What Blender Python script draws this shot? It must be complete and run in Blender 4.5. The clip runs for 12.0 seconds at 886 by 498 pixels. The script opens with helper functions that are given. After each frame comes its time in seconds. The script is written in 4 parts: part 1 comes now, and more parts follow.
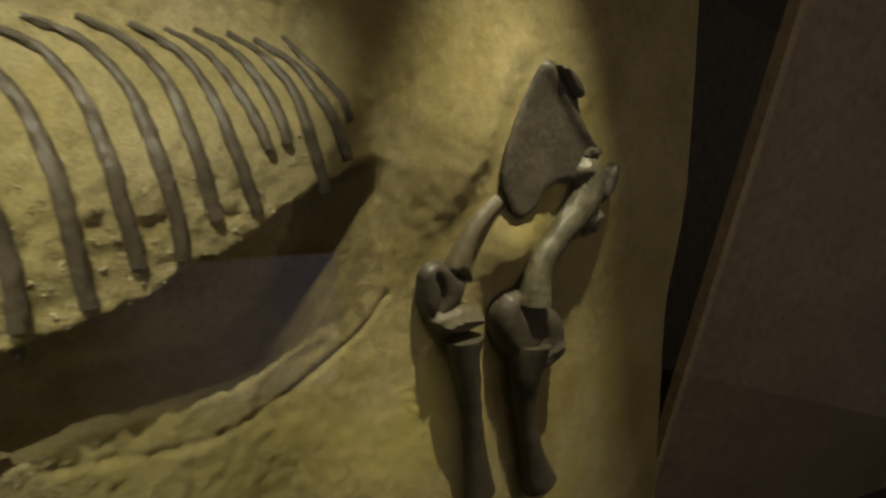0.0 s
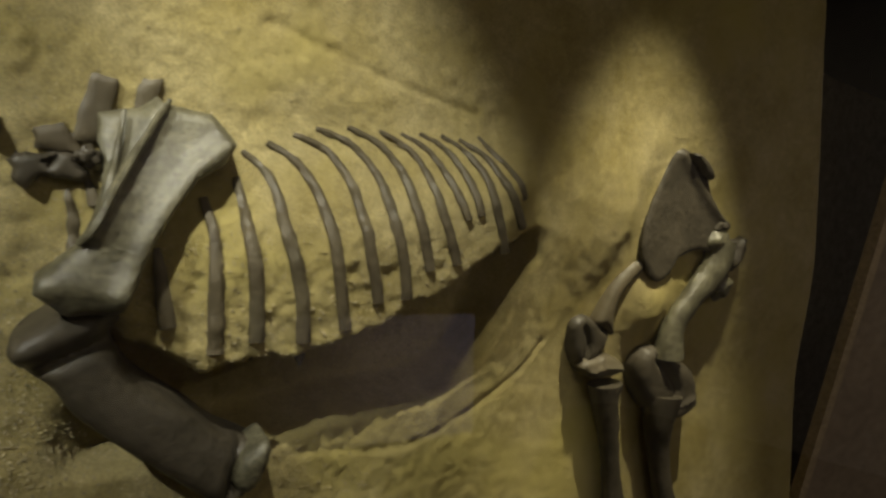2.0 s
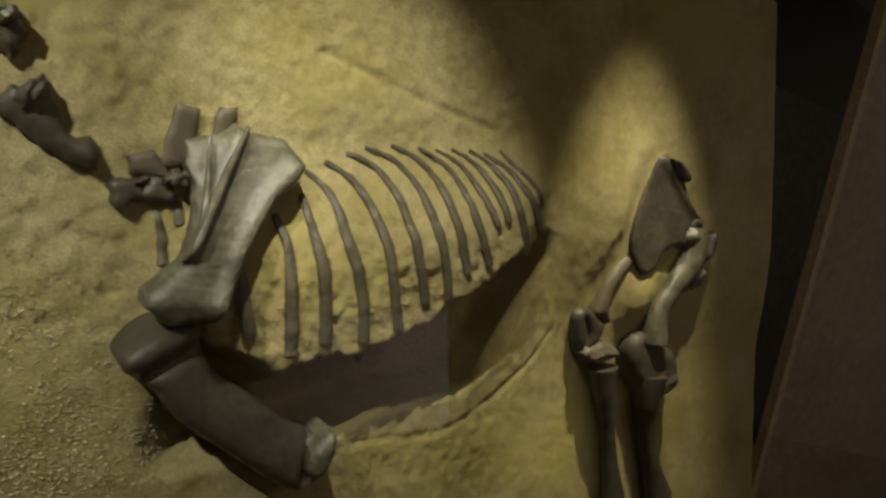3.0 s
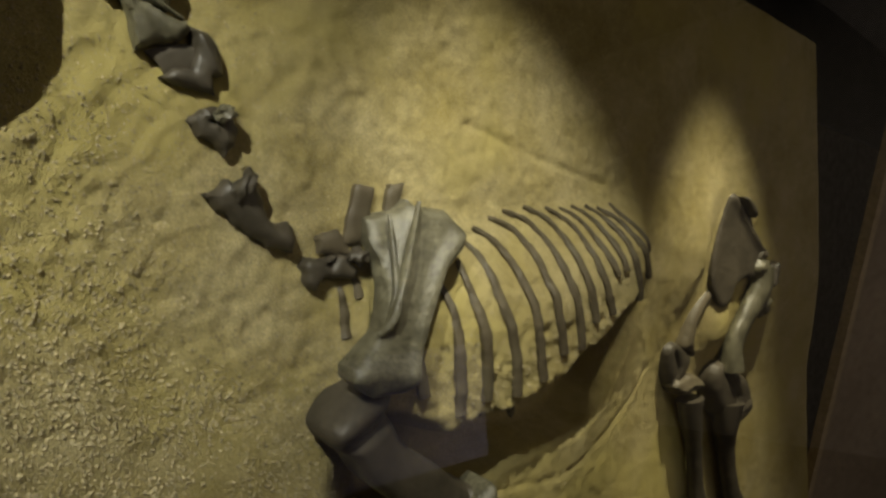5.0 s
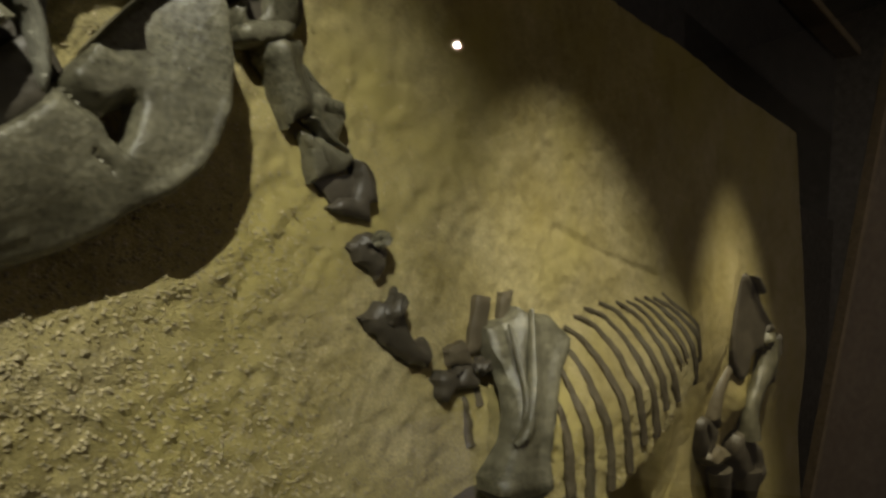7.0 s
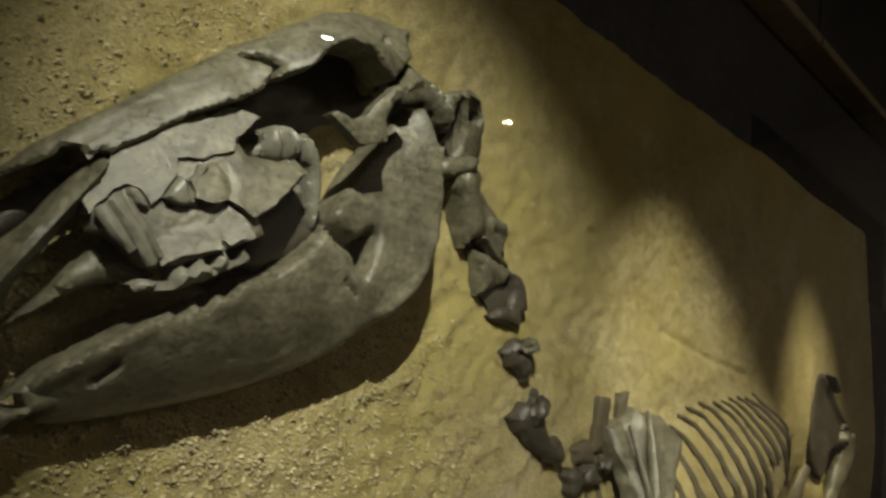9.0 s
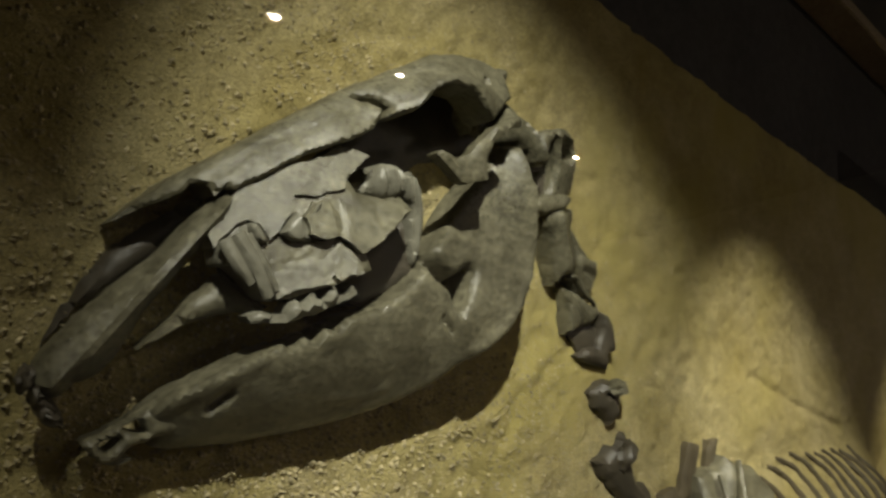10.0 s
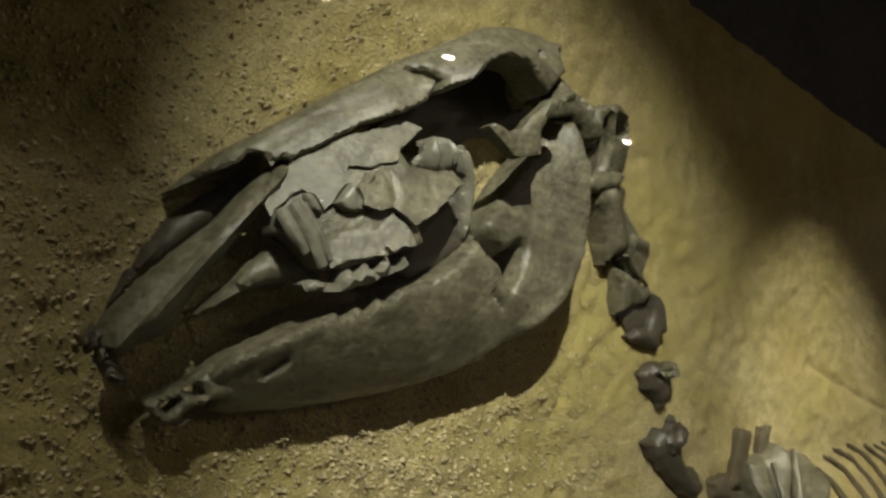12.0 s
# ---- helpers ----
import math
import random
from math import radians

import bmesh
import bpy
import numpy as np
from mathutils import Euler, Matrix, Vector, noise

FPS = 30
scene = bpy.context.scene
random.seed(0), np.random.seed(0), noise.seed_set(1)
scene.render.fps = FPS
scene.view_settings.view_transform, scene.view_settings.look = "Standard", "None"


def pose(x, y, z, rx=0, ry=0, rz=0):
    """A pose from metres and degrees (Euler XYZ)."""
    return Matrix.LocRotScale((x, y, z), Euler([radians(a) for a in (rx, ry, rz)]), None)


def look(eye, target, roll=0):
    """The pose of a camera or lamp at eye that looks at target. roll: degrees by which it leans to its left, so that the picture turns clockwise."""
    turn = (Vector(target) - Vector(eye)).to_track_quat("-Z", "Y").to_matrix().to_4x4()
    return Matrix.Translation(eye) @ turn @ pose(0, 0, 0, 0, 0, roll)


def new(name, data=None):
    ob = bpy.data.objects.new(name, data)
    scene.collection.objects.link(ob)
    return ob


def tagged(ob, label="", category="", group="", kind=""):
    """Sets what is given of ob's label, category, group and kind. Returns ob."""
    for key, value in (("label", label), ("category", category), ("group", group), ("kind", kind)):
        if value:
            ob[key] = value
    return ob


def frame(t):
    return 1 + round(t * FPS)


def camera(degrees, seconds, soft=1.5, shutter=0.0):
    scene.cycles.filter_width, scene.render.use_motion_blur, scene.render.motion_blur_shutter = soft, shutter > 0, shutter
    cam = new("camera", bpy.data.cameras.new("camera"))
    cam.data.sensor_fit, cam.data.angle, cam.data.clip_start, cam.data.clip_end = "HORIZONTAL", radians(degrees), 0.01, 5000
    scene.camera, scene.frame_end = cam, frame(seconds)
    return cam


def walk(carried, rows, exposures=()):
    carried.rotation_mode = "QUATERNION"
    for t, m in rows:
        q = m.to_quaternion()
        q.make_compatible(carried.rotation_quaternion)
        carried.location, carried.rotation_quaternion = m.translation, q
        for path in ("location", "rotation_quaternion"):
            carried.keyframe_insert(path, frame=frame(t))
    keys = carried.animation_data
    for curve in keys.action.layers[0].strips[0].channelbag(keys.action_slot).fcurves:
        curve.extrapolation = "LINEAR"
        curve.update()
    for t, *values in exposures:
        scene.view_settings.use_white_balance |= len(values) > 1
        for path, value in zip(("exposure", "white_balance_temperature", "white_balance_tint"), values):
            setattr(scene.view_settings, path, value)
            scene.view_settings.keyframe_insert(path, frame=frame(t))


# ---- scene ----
from mathutils import geometry

# ---- camera and its walk ----
cam = camera(67.0, 12.0, soft=2.6, shutter=0.5)
METRES, EYE, TILT, LEAN, TURN = 1.4, 1.5, -8.244, -9.861, -39.801
# The exhibit's slab leans back: BED lays its own upright plane into the room.
PIVOT = Matrix.Translation((0, 0, 1.4))
BED = PIVOT @ Vector((-0.1, -0.16, 1)).rotation_difference(Vector((0, 0, 1))).to_matrix().to_4x4() @ PIVOT.inverted()
ROWS = [
    (0.0, 0.0, 0.0, 0.0, -0.0, 0.0, 0.0),
    (0.5, -0.0347, -0.078, -0.0142, 0.18, 1.91, 0.75),
    (1.0, -0.025, -0.1081, -0.018, 1.01, 3.56, 0.48),
    (1.5, -0.0218, -0.14, -0.0267, 6.97, 5.14, -1.16),
    (2.0, -0.0416, -0.1853, -0.0277, 9.91, 5.85, -2.36),
    (2.5, -0.0917, -0.2401, -0.0231, 7.33, 6.25, -1.49),
    (3.0, -0.1513, -0.2875, -0.0303, 4.56, 5.72, 0.02),
    (5.0, -0.3582, -0.348, 0.0172, 2.17, 7.42, 3.25),
    (5.5, -0.3917, -0.3487, 0.0378, 0.42, 8.67, 4.43),
    (6.0, -0.4341, -0.3569, 0.053, -0.28, 10.05, 4.34),
    (6.5, -0.5014, -0.3698, 0.0741, -1.95, 10.6, 4.67),
    (7.0, -0.5667, -0.3832, 0.093, -4.3, 11.16, 5.45),
    (9.0, -0.6941, -0.4471, 0.1338, -3.05, 16.37, 2.44),
    (9.5, -0.7098, -0.4513, 0.1359, -1.07, 18.13, 1.13),
    (10.0, -0.7214, -0.4498, 0.1369, 1.46, 19.27, -0.27),
    (10.5, -0.7289, -0.4479, 0.1355, 3.01, 19.47, -1.4),
    (11.0, -0.7312, -0.445, 0.1335, 3.71, 18.23, -2.1),
    (11.5, -0.7291, -0.4472, 0.1313, 4.32, 17.83, -2.36),
    (12.0, -0.7256, -0.4466, 0.1298, 4.86, 17.92, -2.26),
]
EXPOSURES = [(0.0, 0.0), (4.5, 0.0), (5.5, -0.12), (6.2, -0.22), (7.0, -0.4), (8.0, -0.22), (9.0, -0.07), (12.0, -0.02)]
walk(cam, [(t, BED @ pose(0, -0.8091, EYE, TILT, LEAN, TURN) @ pose(METRES * x, METRES * y, METRES * z, 90 + pitch, roll, yaw))
           for t, x, y, z, yaw, pitch, roll in ROWS], EXPOSURES)

# ---- light ----
world = bpy.data.worlds.new("dim_hall")
world.use_nodes = True
world.node_tree.nodes["Background"].inputs[0].default_value = (0.9, 0.75, 0.55, 1)
world.node_tree.nodes["Background"].inputs[1].default_value = 0.012
scene.world = world


def spot(eye, target, watts, degrees, blend, size, colour=(1.0, 0.96, 0.70)):
    data = bpy.data.lights.new("spot_light", "SPOT")
    data.energy, data.spot_size, data.spot_blend, data.shadow_soft_size, data.color = watts, radians(degrees), blend, size, colour
    ob = new("spot_light", data)
    ob.matrix_world = BED @ look(eye, target)
    return ob


# warm spots above the case: over the skull, the muzzle, the ribs and the hind legs
LAMPS = [
    ((-1.543, -1.045, 2.585), (-0.59, 0.0, 1.585), 158, 34.5, 0.95, 0.010, (1.0, 0.99, 0.83)),
    ((-1.612, -0.622, 2.451), (-1.042, 0.0, 1.208), 20, 26.8, 1.0, 0.012, (1.0, 0.97, 0.78)),
    ((-0.40, -0.62, 2.50), (0.13, 0.0, 1.49), 86, 35.5, 0.95, 0.010, (1.0, 0.96, 0.75)),
    ((0.62, -0.42, 2.75), (0.96, 0.0, 0.88), 152, 33.5, 0.85, 0.02, (1.0, 0.92, 0.63)),
]
for lamp in LAMPS:
    spot(*lamp)
# small downlights in the hall's ceiling behind the visitor
HALL = [(0.02, -2.80, 3.5), (0.84, -2.89, 3.5), (2.62, -3.09, 14.0)]
for hx, hy, watts in HALL:
    data = bpy.data.lights.new("hall_light", "AREA")
    data.shape, data.size, data.energy, data.color = "ELLIPSE", 0.075, watts, (1.0, 0.86, 0.70)
    data.size_y = 0.03
    new("hall_light", data).matrix_world = look((hx, hy, 3.66), (hx, hy, 0))


# ---- materials ----
def shader(name, colour_a, colour_b, scale, rough, bump, bump_scale, colour_c=None, metal=0.0, per_piece=0.0, spec=0.5, grit=0.0, fleck=0.3, fibre=0.0):
    """Two or three colours mixed by coarse and fine noise, with two scales of relief."""
    mat = bpy.data.materials.new(name)
    mat.use_nodes = True
    tree = mat.node_tree
    n, link = tree.nodes, tree.links.new
    bsdf = n["Principled BSDF"]
    co = n.new("ShaderNodeTexCoord")

    def tex(s, detail, rough_=0.6):
        t = n.new("ShaderNodeTexNoise")
        t.inputs["Scale"].default_value, t.inputs["Detail"].default_value, t.inputs["Roughness"].default_value = s, detail, rough_
        link(co.outputs["Object"], t.inputs["Vector"])
        return t

    def ramp(src, stops):
        r = n.new("ShaderNodeValToRGB")
        r.color_ramp.elements[0].position, r.color_ramp.elements[0].color = stops[0][0], (*stops[0][1], 1)
        r.color_ramp.elements[1].position, r.color_ramp.elements[1].color = stops[1][0], (*stops[1][1], 1)
        link(src, r.inputs[0])
        return r

    def mix(a, b, f, kind="MIX"):
        m = n.new("ShaderNodeMix")
        m.data_type, m.blend_type = "RGBA", kind
        for v, i in ((f, 0), (a, 6), (b, 7)):
            if isinstance(v, (int, float)):
                m.inputs[i].default_value = v
            else:
                link(v, m.inputs[i])
        return m.outputs[2]

    big, fine = tex(scale, 5), tex(scale * 9, 6, 0.7)
    base = ramp(big.outputs[0], [(0.32, colour_a), (0.68, colour_b)]).outputs[0]
    speck = ramp(fine.outputs[0], [(0.3, (1 - 1.2 * fleck,) * 3), (0.7, (1 + 0.85 * fleck,) * 3)]).outputs[0]
    col = mix(base, speck, 1.0, "MULTIPLY")
    if grit:
        dots = ramp(tex(grit, 3, 0.6).outputs[0], [(0.36, (0.80,) * 3), (0.66, (1.18,) * 3)]).outputs[0]
        col = mix(col, dots, 1.0, "MULTIPLY")
    if fibre:
        stretch = n.new("ShaderNodeMapping")
        stretch.inputs["Rotation"].default_value = (0, radians(-33), 0)
        stretch.inputs["Scale"].default_value = (0.12, 1, 1)
        link(co.outputs["Object"], stretch.inputs["Vector"])
        streak = tex(fibre, 4, 0.65)
        link(stretch.outputs[0], streak.inputs["Vector"])
        col = mix(col, ramp(streak.outputs[0], [(0.34, (0.78,) * 3), (0.66, (1.24,) * 3)]).outputs[0], 1.0, "MULTIPLY")
    if colour_c:
        patch = ramp(tex(scale * 0.37, 3).outputs[0], [(0.48, (0, 0, 0)), (0.66, (1, 1, 1))]).outputs[0]
        third = n.new("ShaderNodeRGB")
        third.outputs[0].default_value = (*colour_c, 1)
        col = mix(col, third.outputs[0], patch)
    if per_piece:
        geo = n.new("ShaderNodeNewGeometry")
        tone = ramp(geo.outputs["Random Per Island"], [(0, (1 - per_piece,) * 3), (1, (1 + per_piece,) * 3)]).outputs[0]
        col = mix(col, tone, 1.0, "MULTIPLY")
    link(col, bsdf.inputs["Base Color"])
    gloss = n.new("ShaderNodeMapRange")
    gloss.inputs[1].default_value, gloss.inputs[2].default_value = 0.3, 0.7
    gloss.inputs[3].default_value, gloss.inputs[4].default_value = max(0.05, rough - 0.12), min(1, rough + 0.12)
    link(fine.outputs[0], gloss.inputs[0])
    link(gloss.outputs[0], bsdf.inputs["Roughness"])
    bsdf.inputs["Metallic"].default_value = metal
    bsdf.inputs["Specular IOR Level"].default_value = spec
    b1, b2 = n.new("ShaderNodeBump"), n.new("ShaderNodeBump")
    b1.inputs["Distance"].default_value, b2.inputs["Distance"].default_value = bump, bump * 0.35
    b1.inputs["Strength"].default_value = b2.inputs["Strength"].default_value = 0.8
    link(tex(bump_scale, 4).outputs[0], b1.inputs["Height"])
    link(tex(bump_scale * 4.7, 5, 0.7).outputs[0], b2.inputs["Height"])
    link(b1.outputs[0], b2.inputs["Normal"])
    link(b2.outputs[0], bsdf.inputs["Normal"])
    return mat


SAND = shader("sandy_matrix", (0.40, 0.325, 0.125), (0.56, 0.475, 0.25), 7.0, 0.92, 0.006, 290.0, (0.50, 0.42, 0.15), spec=0.15, grit=330.0, fleck=0.12)
GRIT = shader("gravel_grain", (0.34, 0.285, 0.15), (0.56, 0.48, 0.29), 14.0, 0.7, 0.001, 300.0, per_piece=0.30, spec=0.35)
BONE = shader("dark_fossil_bone", (0.077, 0.070, 0.044), (0.168, 0.155, 0.102), 24.0, 0.34, 0.0018, 120.0, spec=0.6, grit=170.0, fleck=0.3, fibre=80.0)
# for dark bones, and as painted shade on recessed or shaded ones
BONE_DARK_SHADED = shader("dark_and_shaded_bone", (0.045, 0.038, 0.026), (0.085, 0.071, 0.05), 15.0, 0.46, 0.0014, 90.0)
RIB = shader("brown_fossil_rib", (0.072, 0.057, 0.034), (0.132, 0.108, 0.066), 18.0, 0.5, 0.0014, 120.0, (0.10, 0.085, 0.052))
TOOTH = shader("fossil_enamel", (0.12, 0.113, 0.086), (0.23, 0.22, 0.17), 22.0, 0.36, 0.0012, 90.0, fleck=0.2)
BLACK = shader("matt_black_board", (0.075, 0.07, 0.07), (0.10, 0.094, 0.092), 3.0, 0.85, 0.0004, 60.0)
BOARD = shader("brown_varnished_board", (0.27, 0.21, 0.15), (0.35, 0.28, 0.20), 4.0, 0.55, 0.0006, 25.0)
EDGE = shader("pale_board_edge", (0.40, 0.31, 0.19), (0.52, 0.41, 0.26), 9.0, 0.6, 0.0005, 60.0)
GREY = shader("charcoal_board", (0.52, 0.49, 0.48), (0.60, 0.57, 0.55), 3.0, 0.85, 0.0004, 60.0)
FASCIA = shader("dark_fascia_board", (0.07, 0.065, 0.05), (0.10, 0.09, 0.07), 3.0, 0.7, 0.0004, 60.0)
CARPET = shader("dark_carpet", (0.03, 0.027, 0.026), (0.05, 0.045, 0.042), 5.0, 0.95, 0.003, 200.0)
# for unseen walls: pale so they bounce fill light and veil the glass
BOUNCE_WALL = shader("grey_bounce_wall", (0.55, 0.52, 0.47), (0.64, 0.61, 0.56), 2.0, 0.85, 0.0006, 70.0)


# ---- building helpers ----
def link_mesh(name, bm, material, parent=None, label=""):
    data = bpy.data.meshes.new(name)
    bmesh.ops.recalc_face_normals(bm, faces=bm.faces)
    bm.to_mesh(data)
    bm.free()
    for p in data.polygons:
        p.use_smooth = True
    data.set_sharp_from_angle(angle=radians(38))
    data.materials.append(material)
    ob = new(name, data)
    if parent:
        ob.parent = parent
    else:
        ob.matrix_world = BED
    return tagged(ob, label)


def part(name, bm, material, parent, label=""):
    return link_mesh(name, bm, material, parent, label)


def thing(name, label, category, group="", kind=""):
    ob = new(name)
    ob.matrix_world = BED
    return tagged(ob, label, category, group, kind)


def grid_noise(x, z, scale, seed, octaves=3):
    """Smooth value noise on arrays, between about -1 and 1."""
    total, amp, norm = np.zeros_like(x), 1.0, 0.0
    for o in range(octaves):
        table = np.random.default_rng(seed + o).uniform(-1, 1, (256, 256))
        u, v = x * scale * 2 ** o + 57.3, z * scale * 2 ** o + 31.7
        i, j = np.floor(u).astype(int), np.floor(v).astype(int)
        fu, fv = u - i, v - j
        fu, fv = fu * fu * (3 - 2 * fu), fv * fv * (3 - 2 * fv)
        a, b = table[i % 256, j % 256], table[(i + 1) % 256, j % 256]
        c, d = table[i % 256, (j + 1) % 256], table[(i + 1) % 256, (j + 1) % 256]
        total += amp * ((a * (1 - fu) + b * fu) * (1 - fv) + (c * (1 - fu) + d * fu) * fv)
        norm += amp
        amp *= 0.5
    return total / norm * 1.6


def step(v, a, b):
    k = np.clip((v - a) / (b - a), 0, 1)
    return k * k * (3 - 2 * k)


def smooth_line(points, per=6, closed=False):
    """A rounded line through control points of any dimension."""
    p = np.array(points, float)
    n = len(p)
    out = []
    for i in range(n if closed else n - 1):
        a, b, c, d = (p[(i + k) % n] if closed else p[min(max(i + k, 0), n - 1)] for k in (-1, 0, 1, 2))
        for s in np.arange(per) / per:
            out.append(0.5 * (2 * b + (c - a) * s + (2 * a - 5 * b + 4 * c - d) * s * s + (3 * b - a - 3 * c + d) * s ** 3))
    if not closed:
        out.append(p[-1])
    return np.array(out)


def broken_line(points, per=6, closed=True):
    """Straight splintered stretches between the control points."""
    p = np.array(points, float)
    return np.array([a + (b - a) * s for a, b in zip(p, np.roll(p, -1, 0)) for s in np.arange(per) / per])


def inside(poly, x, z):
    hit = np.zeros(x.shape, bool)
    for (ax, az), (bx, bz) in zip(poly, np.roll(poly, -1, 0)):
        cross = (az > z) != (bz > z)
        hit ^= cross & (x < (bx - ax) * (z - az) / (bz - az + 1e-12) + ax)
    return hit


def rim_distance(loops, x, z):
    best = np.full(x.shape, 9.0)
    for poly in loops:
        for a, b in zip(poly, np.roll(poly, -1, 0)):
            d = b - a
            k = np.clip(((x - a[0]) * d[0] + (z - a[1]) * d[1]) / (d @ d + 1e-12), 0, 1)
            best = np.minimum(best, np.hypot(x - a[0] - k * d[0], z - a[1] - k * d[1]))
    return best


# ---- the bed's form: how far the sand lies behind the slab's plane ----
def edge_x(z):
    return 1.495 - 0.305 * (z - 1.9)


def hollow(x, z):
    """The sand's depth behind the plane, without its grain."""
    y = 0.022 * step(x, -0.95, -0.45) + 0.022 * step(x, 0.35, 0.85) + 0.042 * step(x, 0.3, 0.8) * (1 - step(z, 1.15, 1.55))
    y = y + 0.014 * step(z, 1.6, 1.75) * step(x, -0.4, 0.0) * (1 - step(x, 0.1, 0.6))
    y = y + 0.16 * np.clip((x - edge_x(z) + 0.16) / 0.16, 0, 1.2) ** 2
    # the swelling under the ribs, with a steep lower edge
    low = np.interp(x, [-0.25, -0.11, -0.014, 0.122, 0.234, 0.335, 0.44, 0.54, 0.7], [1.275, 1.215, 1.18, 1.212, 1.262, 1.325, 1.405, 1.445, 1.46])
    low = low + 0.009 * grid_noise(x, x * 0 + 0.3, 20, 91, 3)
    top = np.minimum(1.53 + 0.25 * x, 1.66)
    s = (z - low) / (top - low)
    ends = step(x, -0.24, 0.02) * (1 - step(x, 0.42, 0.58))
    rise = step(z, low - 0.022 - 0.04 * step(x, 0.35, 0.5), low + 0.022) * (1 - step(s, 0.42, 1.08))
    y = y - ends * rise * 0.08
    # the dug-out hollow beneath it
    rim = np.interp(x, [-0.3, 0.0, 0.09, 0.135, 0.217, 0.302, 0.416, 0.502, 0.55, 0.58], [1.0, 1.05, 1.06, 1.075, 1.112, 1.124, 1.142, 1.205, 1.29, 1.40])
    dug = step(z, rim - 0.02, rim + 0.025) * (1 - step(z, low - 0.02, low + 0.03)) * step(x, -0.2, -0.02) * (1 - step(x, 0.53, 0.60))
    y = y + dug * 0.13
    # the low ridge about the croup
    flank = np.interp(z, [1.25, 1.40, 1.50, 1.60, 1.70, 1.78], [0.70, 0.765, 0.805, 0.815, 0.845, 0.80])
    y = y - 0.022 * np.exp(-((z - 1.56) / 0.17) ** 2) * step(x, 0.50, 0.74) * (1 - step(x, flank - 0.03, flank + 0.05))
    y = y - 0.038 * np.exp(-(((x - 0.925) / 0.06) ** 2 + ((z - 1.345) / 0.08) ** 2))
    return y


def sand(x, z):
    """The sand's depth with all its unevenness."""
    x, z = np.asarray(x, float), np.asarray(z, float)
    y = hollow(x, z)
    coarse = 1 - 0.5 * step(x + 0.9 * (z - 1.5), -0.35, 0.1)
    ribs = step(x, -0.2, -0.05) * (1 - step(x, 0.45, 0.6)) * (1 - step(z, 1.36, 1.5)) * step(z, 1.16, 1.22)
    y = y + 0.005 * grid_noise(x, z, 7, 11) + (0.0009 + 0.0023 * coarse * step(z + 0.5 * np.clip(x, -0.3, 0.5), 1.0, 1.2) + 0.0014 * ribs) * grid_noise(x * 0.93 + z * 0.37, z * 0.93 - x * 0.37, 62, 21, 2)
    y = y + 0.0013 * grid_noise(x * 1.2 + 0.8 * z, z * 0.45 - x * 0.25, 60, 31, 2)
    y = hollow(x, z) + (y - hollow(x, z)) * (1 - 0.6 * step(x, 0.45, 0.65))
    for line, depth in (([(0.02, 1.70), (0.112, 1.684), (0.243, 1.661), (0.39, 1.645)], 0.006),
                        ([(0.19, 1.05), (0.37, 1.056), (0.51, 1.118), (0.615, 1.19), (0.66, 1.25)], 0.0045)):
        c = smooth_line(line, 4)
        d = np.full(x.shape, 9.0)
        for a, b in zip(c[:-1], c[1:]):
            w = b - a
            k = np.clip(((x - a[0]) * w[0] + (z - a[1]) * w[1]) / (w @ w), 0, 1)
            d = np.minimum(d, np.hypot(x - a[0] - k * w[0], z - a[1] - k * w[1]))
        y = y + depth * np.exp(-(d / 0.006) ** 2)
    return y


def height(level, x, z):
    """Height before the plane: a number, or samples (x, z, height) with a smooth sheet laid through them."""
    if isinstance(level, (int, float)):
        return np.full(np.shape(x), float(level))
    p = np.array(level, float)
    x, z = np.asarray(x, float), np.asarray(z, float)
    if len(p) < 3:
        d = p[1, :2] - p[0, :2]
        k = np.clip(((x - p[0, 0]) * d[0] + (z - p[0, 1]) * d[1]) / (d @ d), -0.2, 1.2)
        return p[0, 2] + k * (p[1, 2] - p[0, 2])
    # a thin bent sheet through the samples
    def bend(r2):
        return r2 * np.log(r2 + 1e-9)
    n = len(p)
    a = np.zeros((n + 3, n + 3))
    a[:n, :n] = bend((p[:, None, 0] - p[None, :, 0]) ** 2 + (p[:, None, 1] - p[None, :, 1]) ** 2) + 2e-4 * np.eye(n) * (n > 4)
    a[:n, n:] = np.stack([np.ones(n), p[:, 0], p[:, 1]], 1)
    a[n:, :n] = a[:n, n:].T
    w = np.linalg.lstsq(a, np.append(p[:, 2], (0, 0, 0)), rcond=None)[0]
    h = w[n] + w[n + 1] * x + w[n + 2] * z
    for (px, pz, _), k in zip(p, w[:n]):
        h = h + k * bend((x - px) ** 2 + (z - pz) ** 2)
    return np.clip(h, p[:, 2].min() - 0.012, p[:, 2].max() + 0.012)


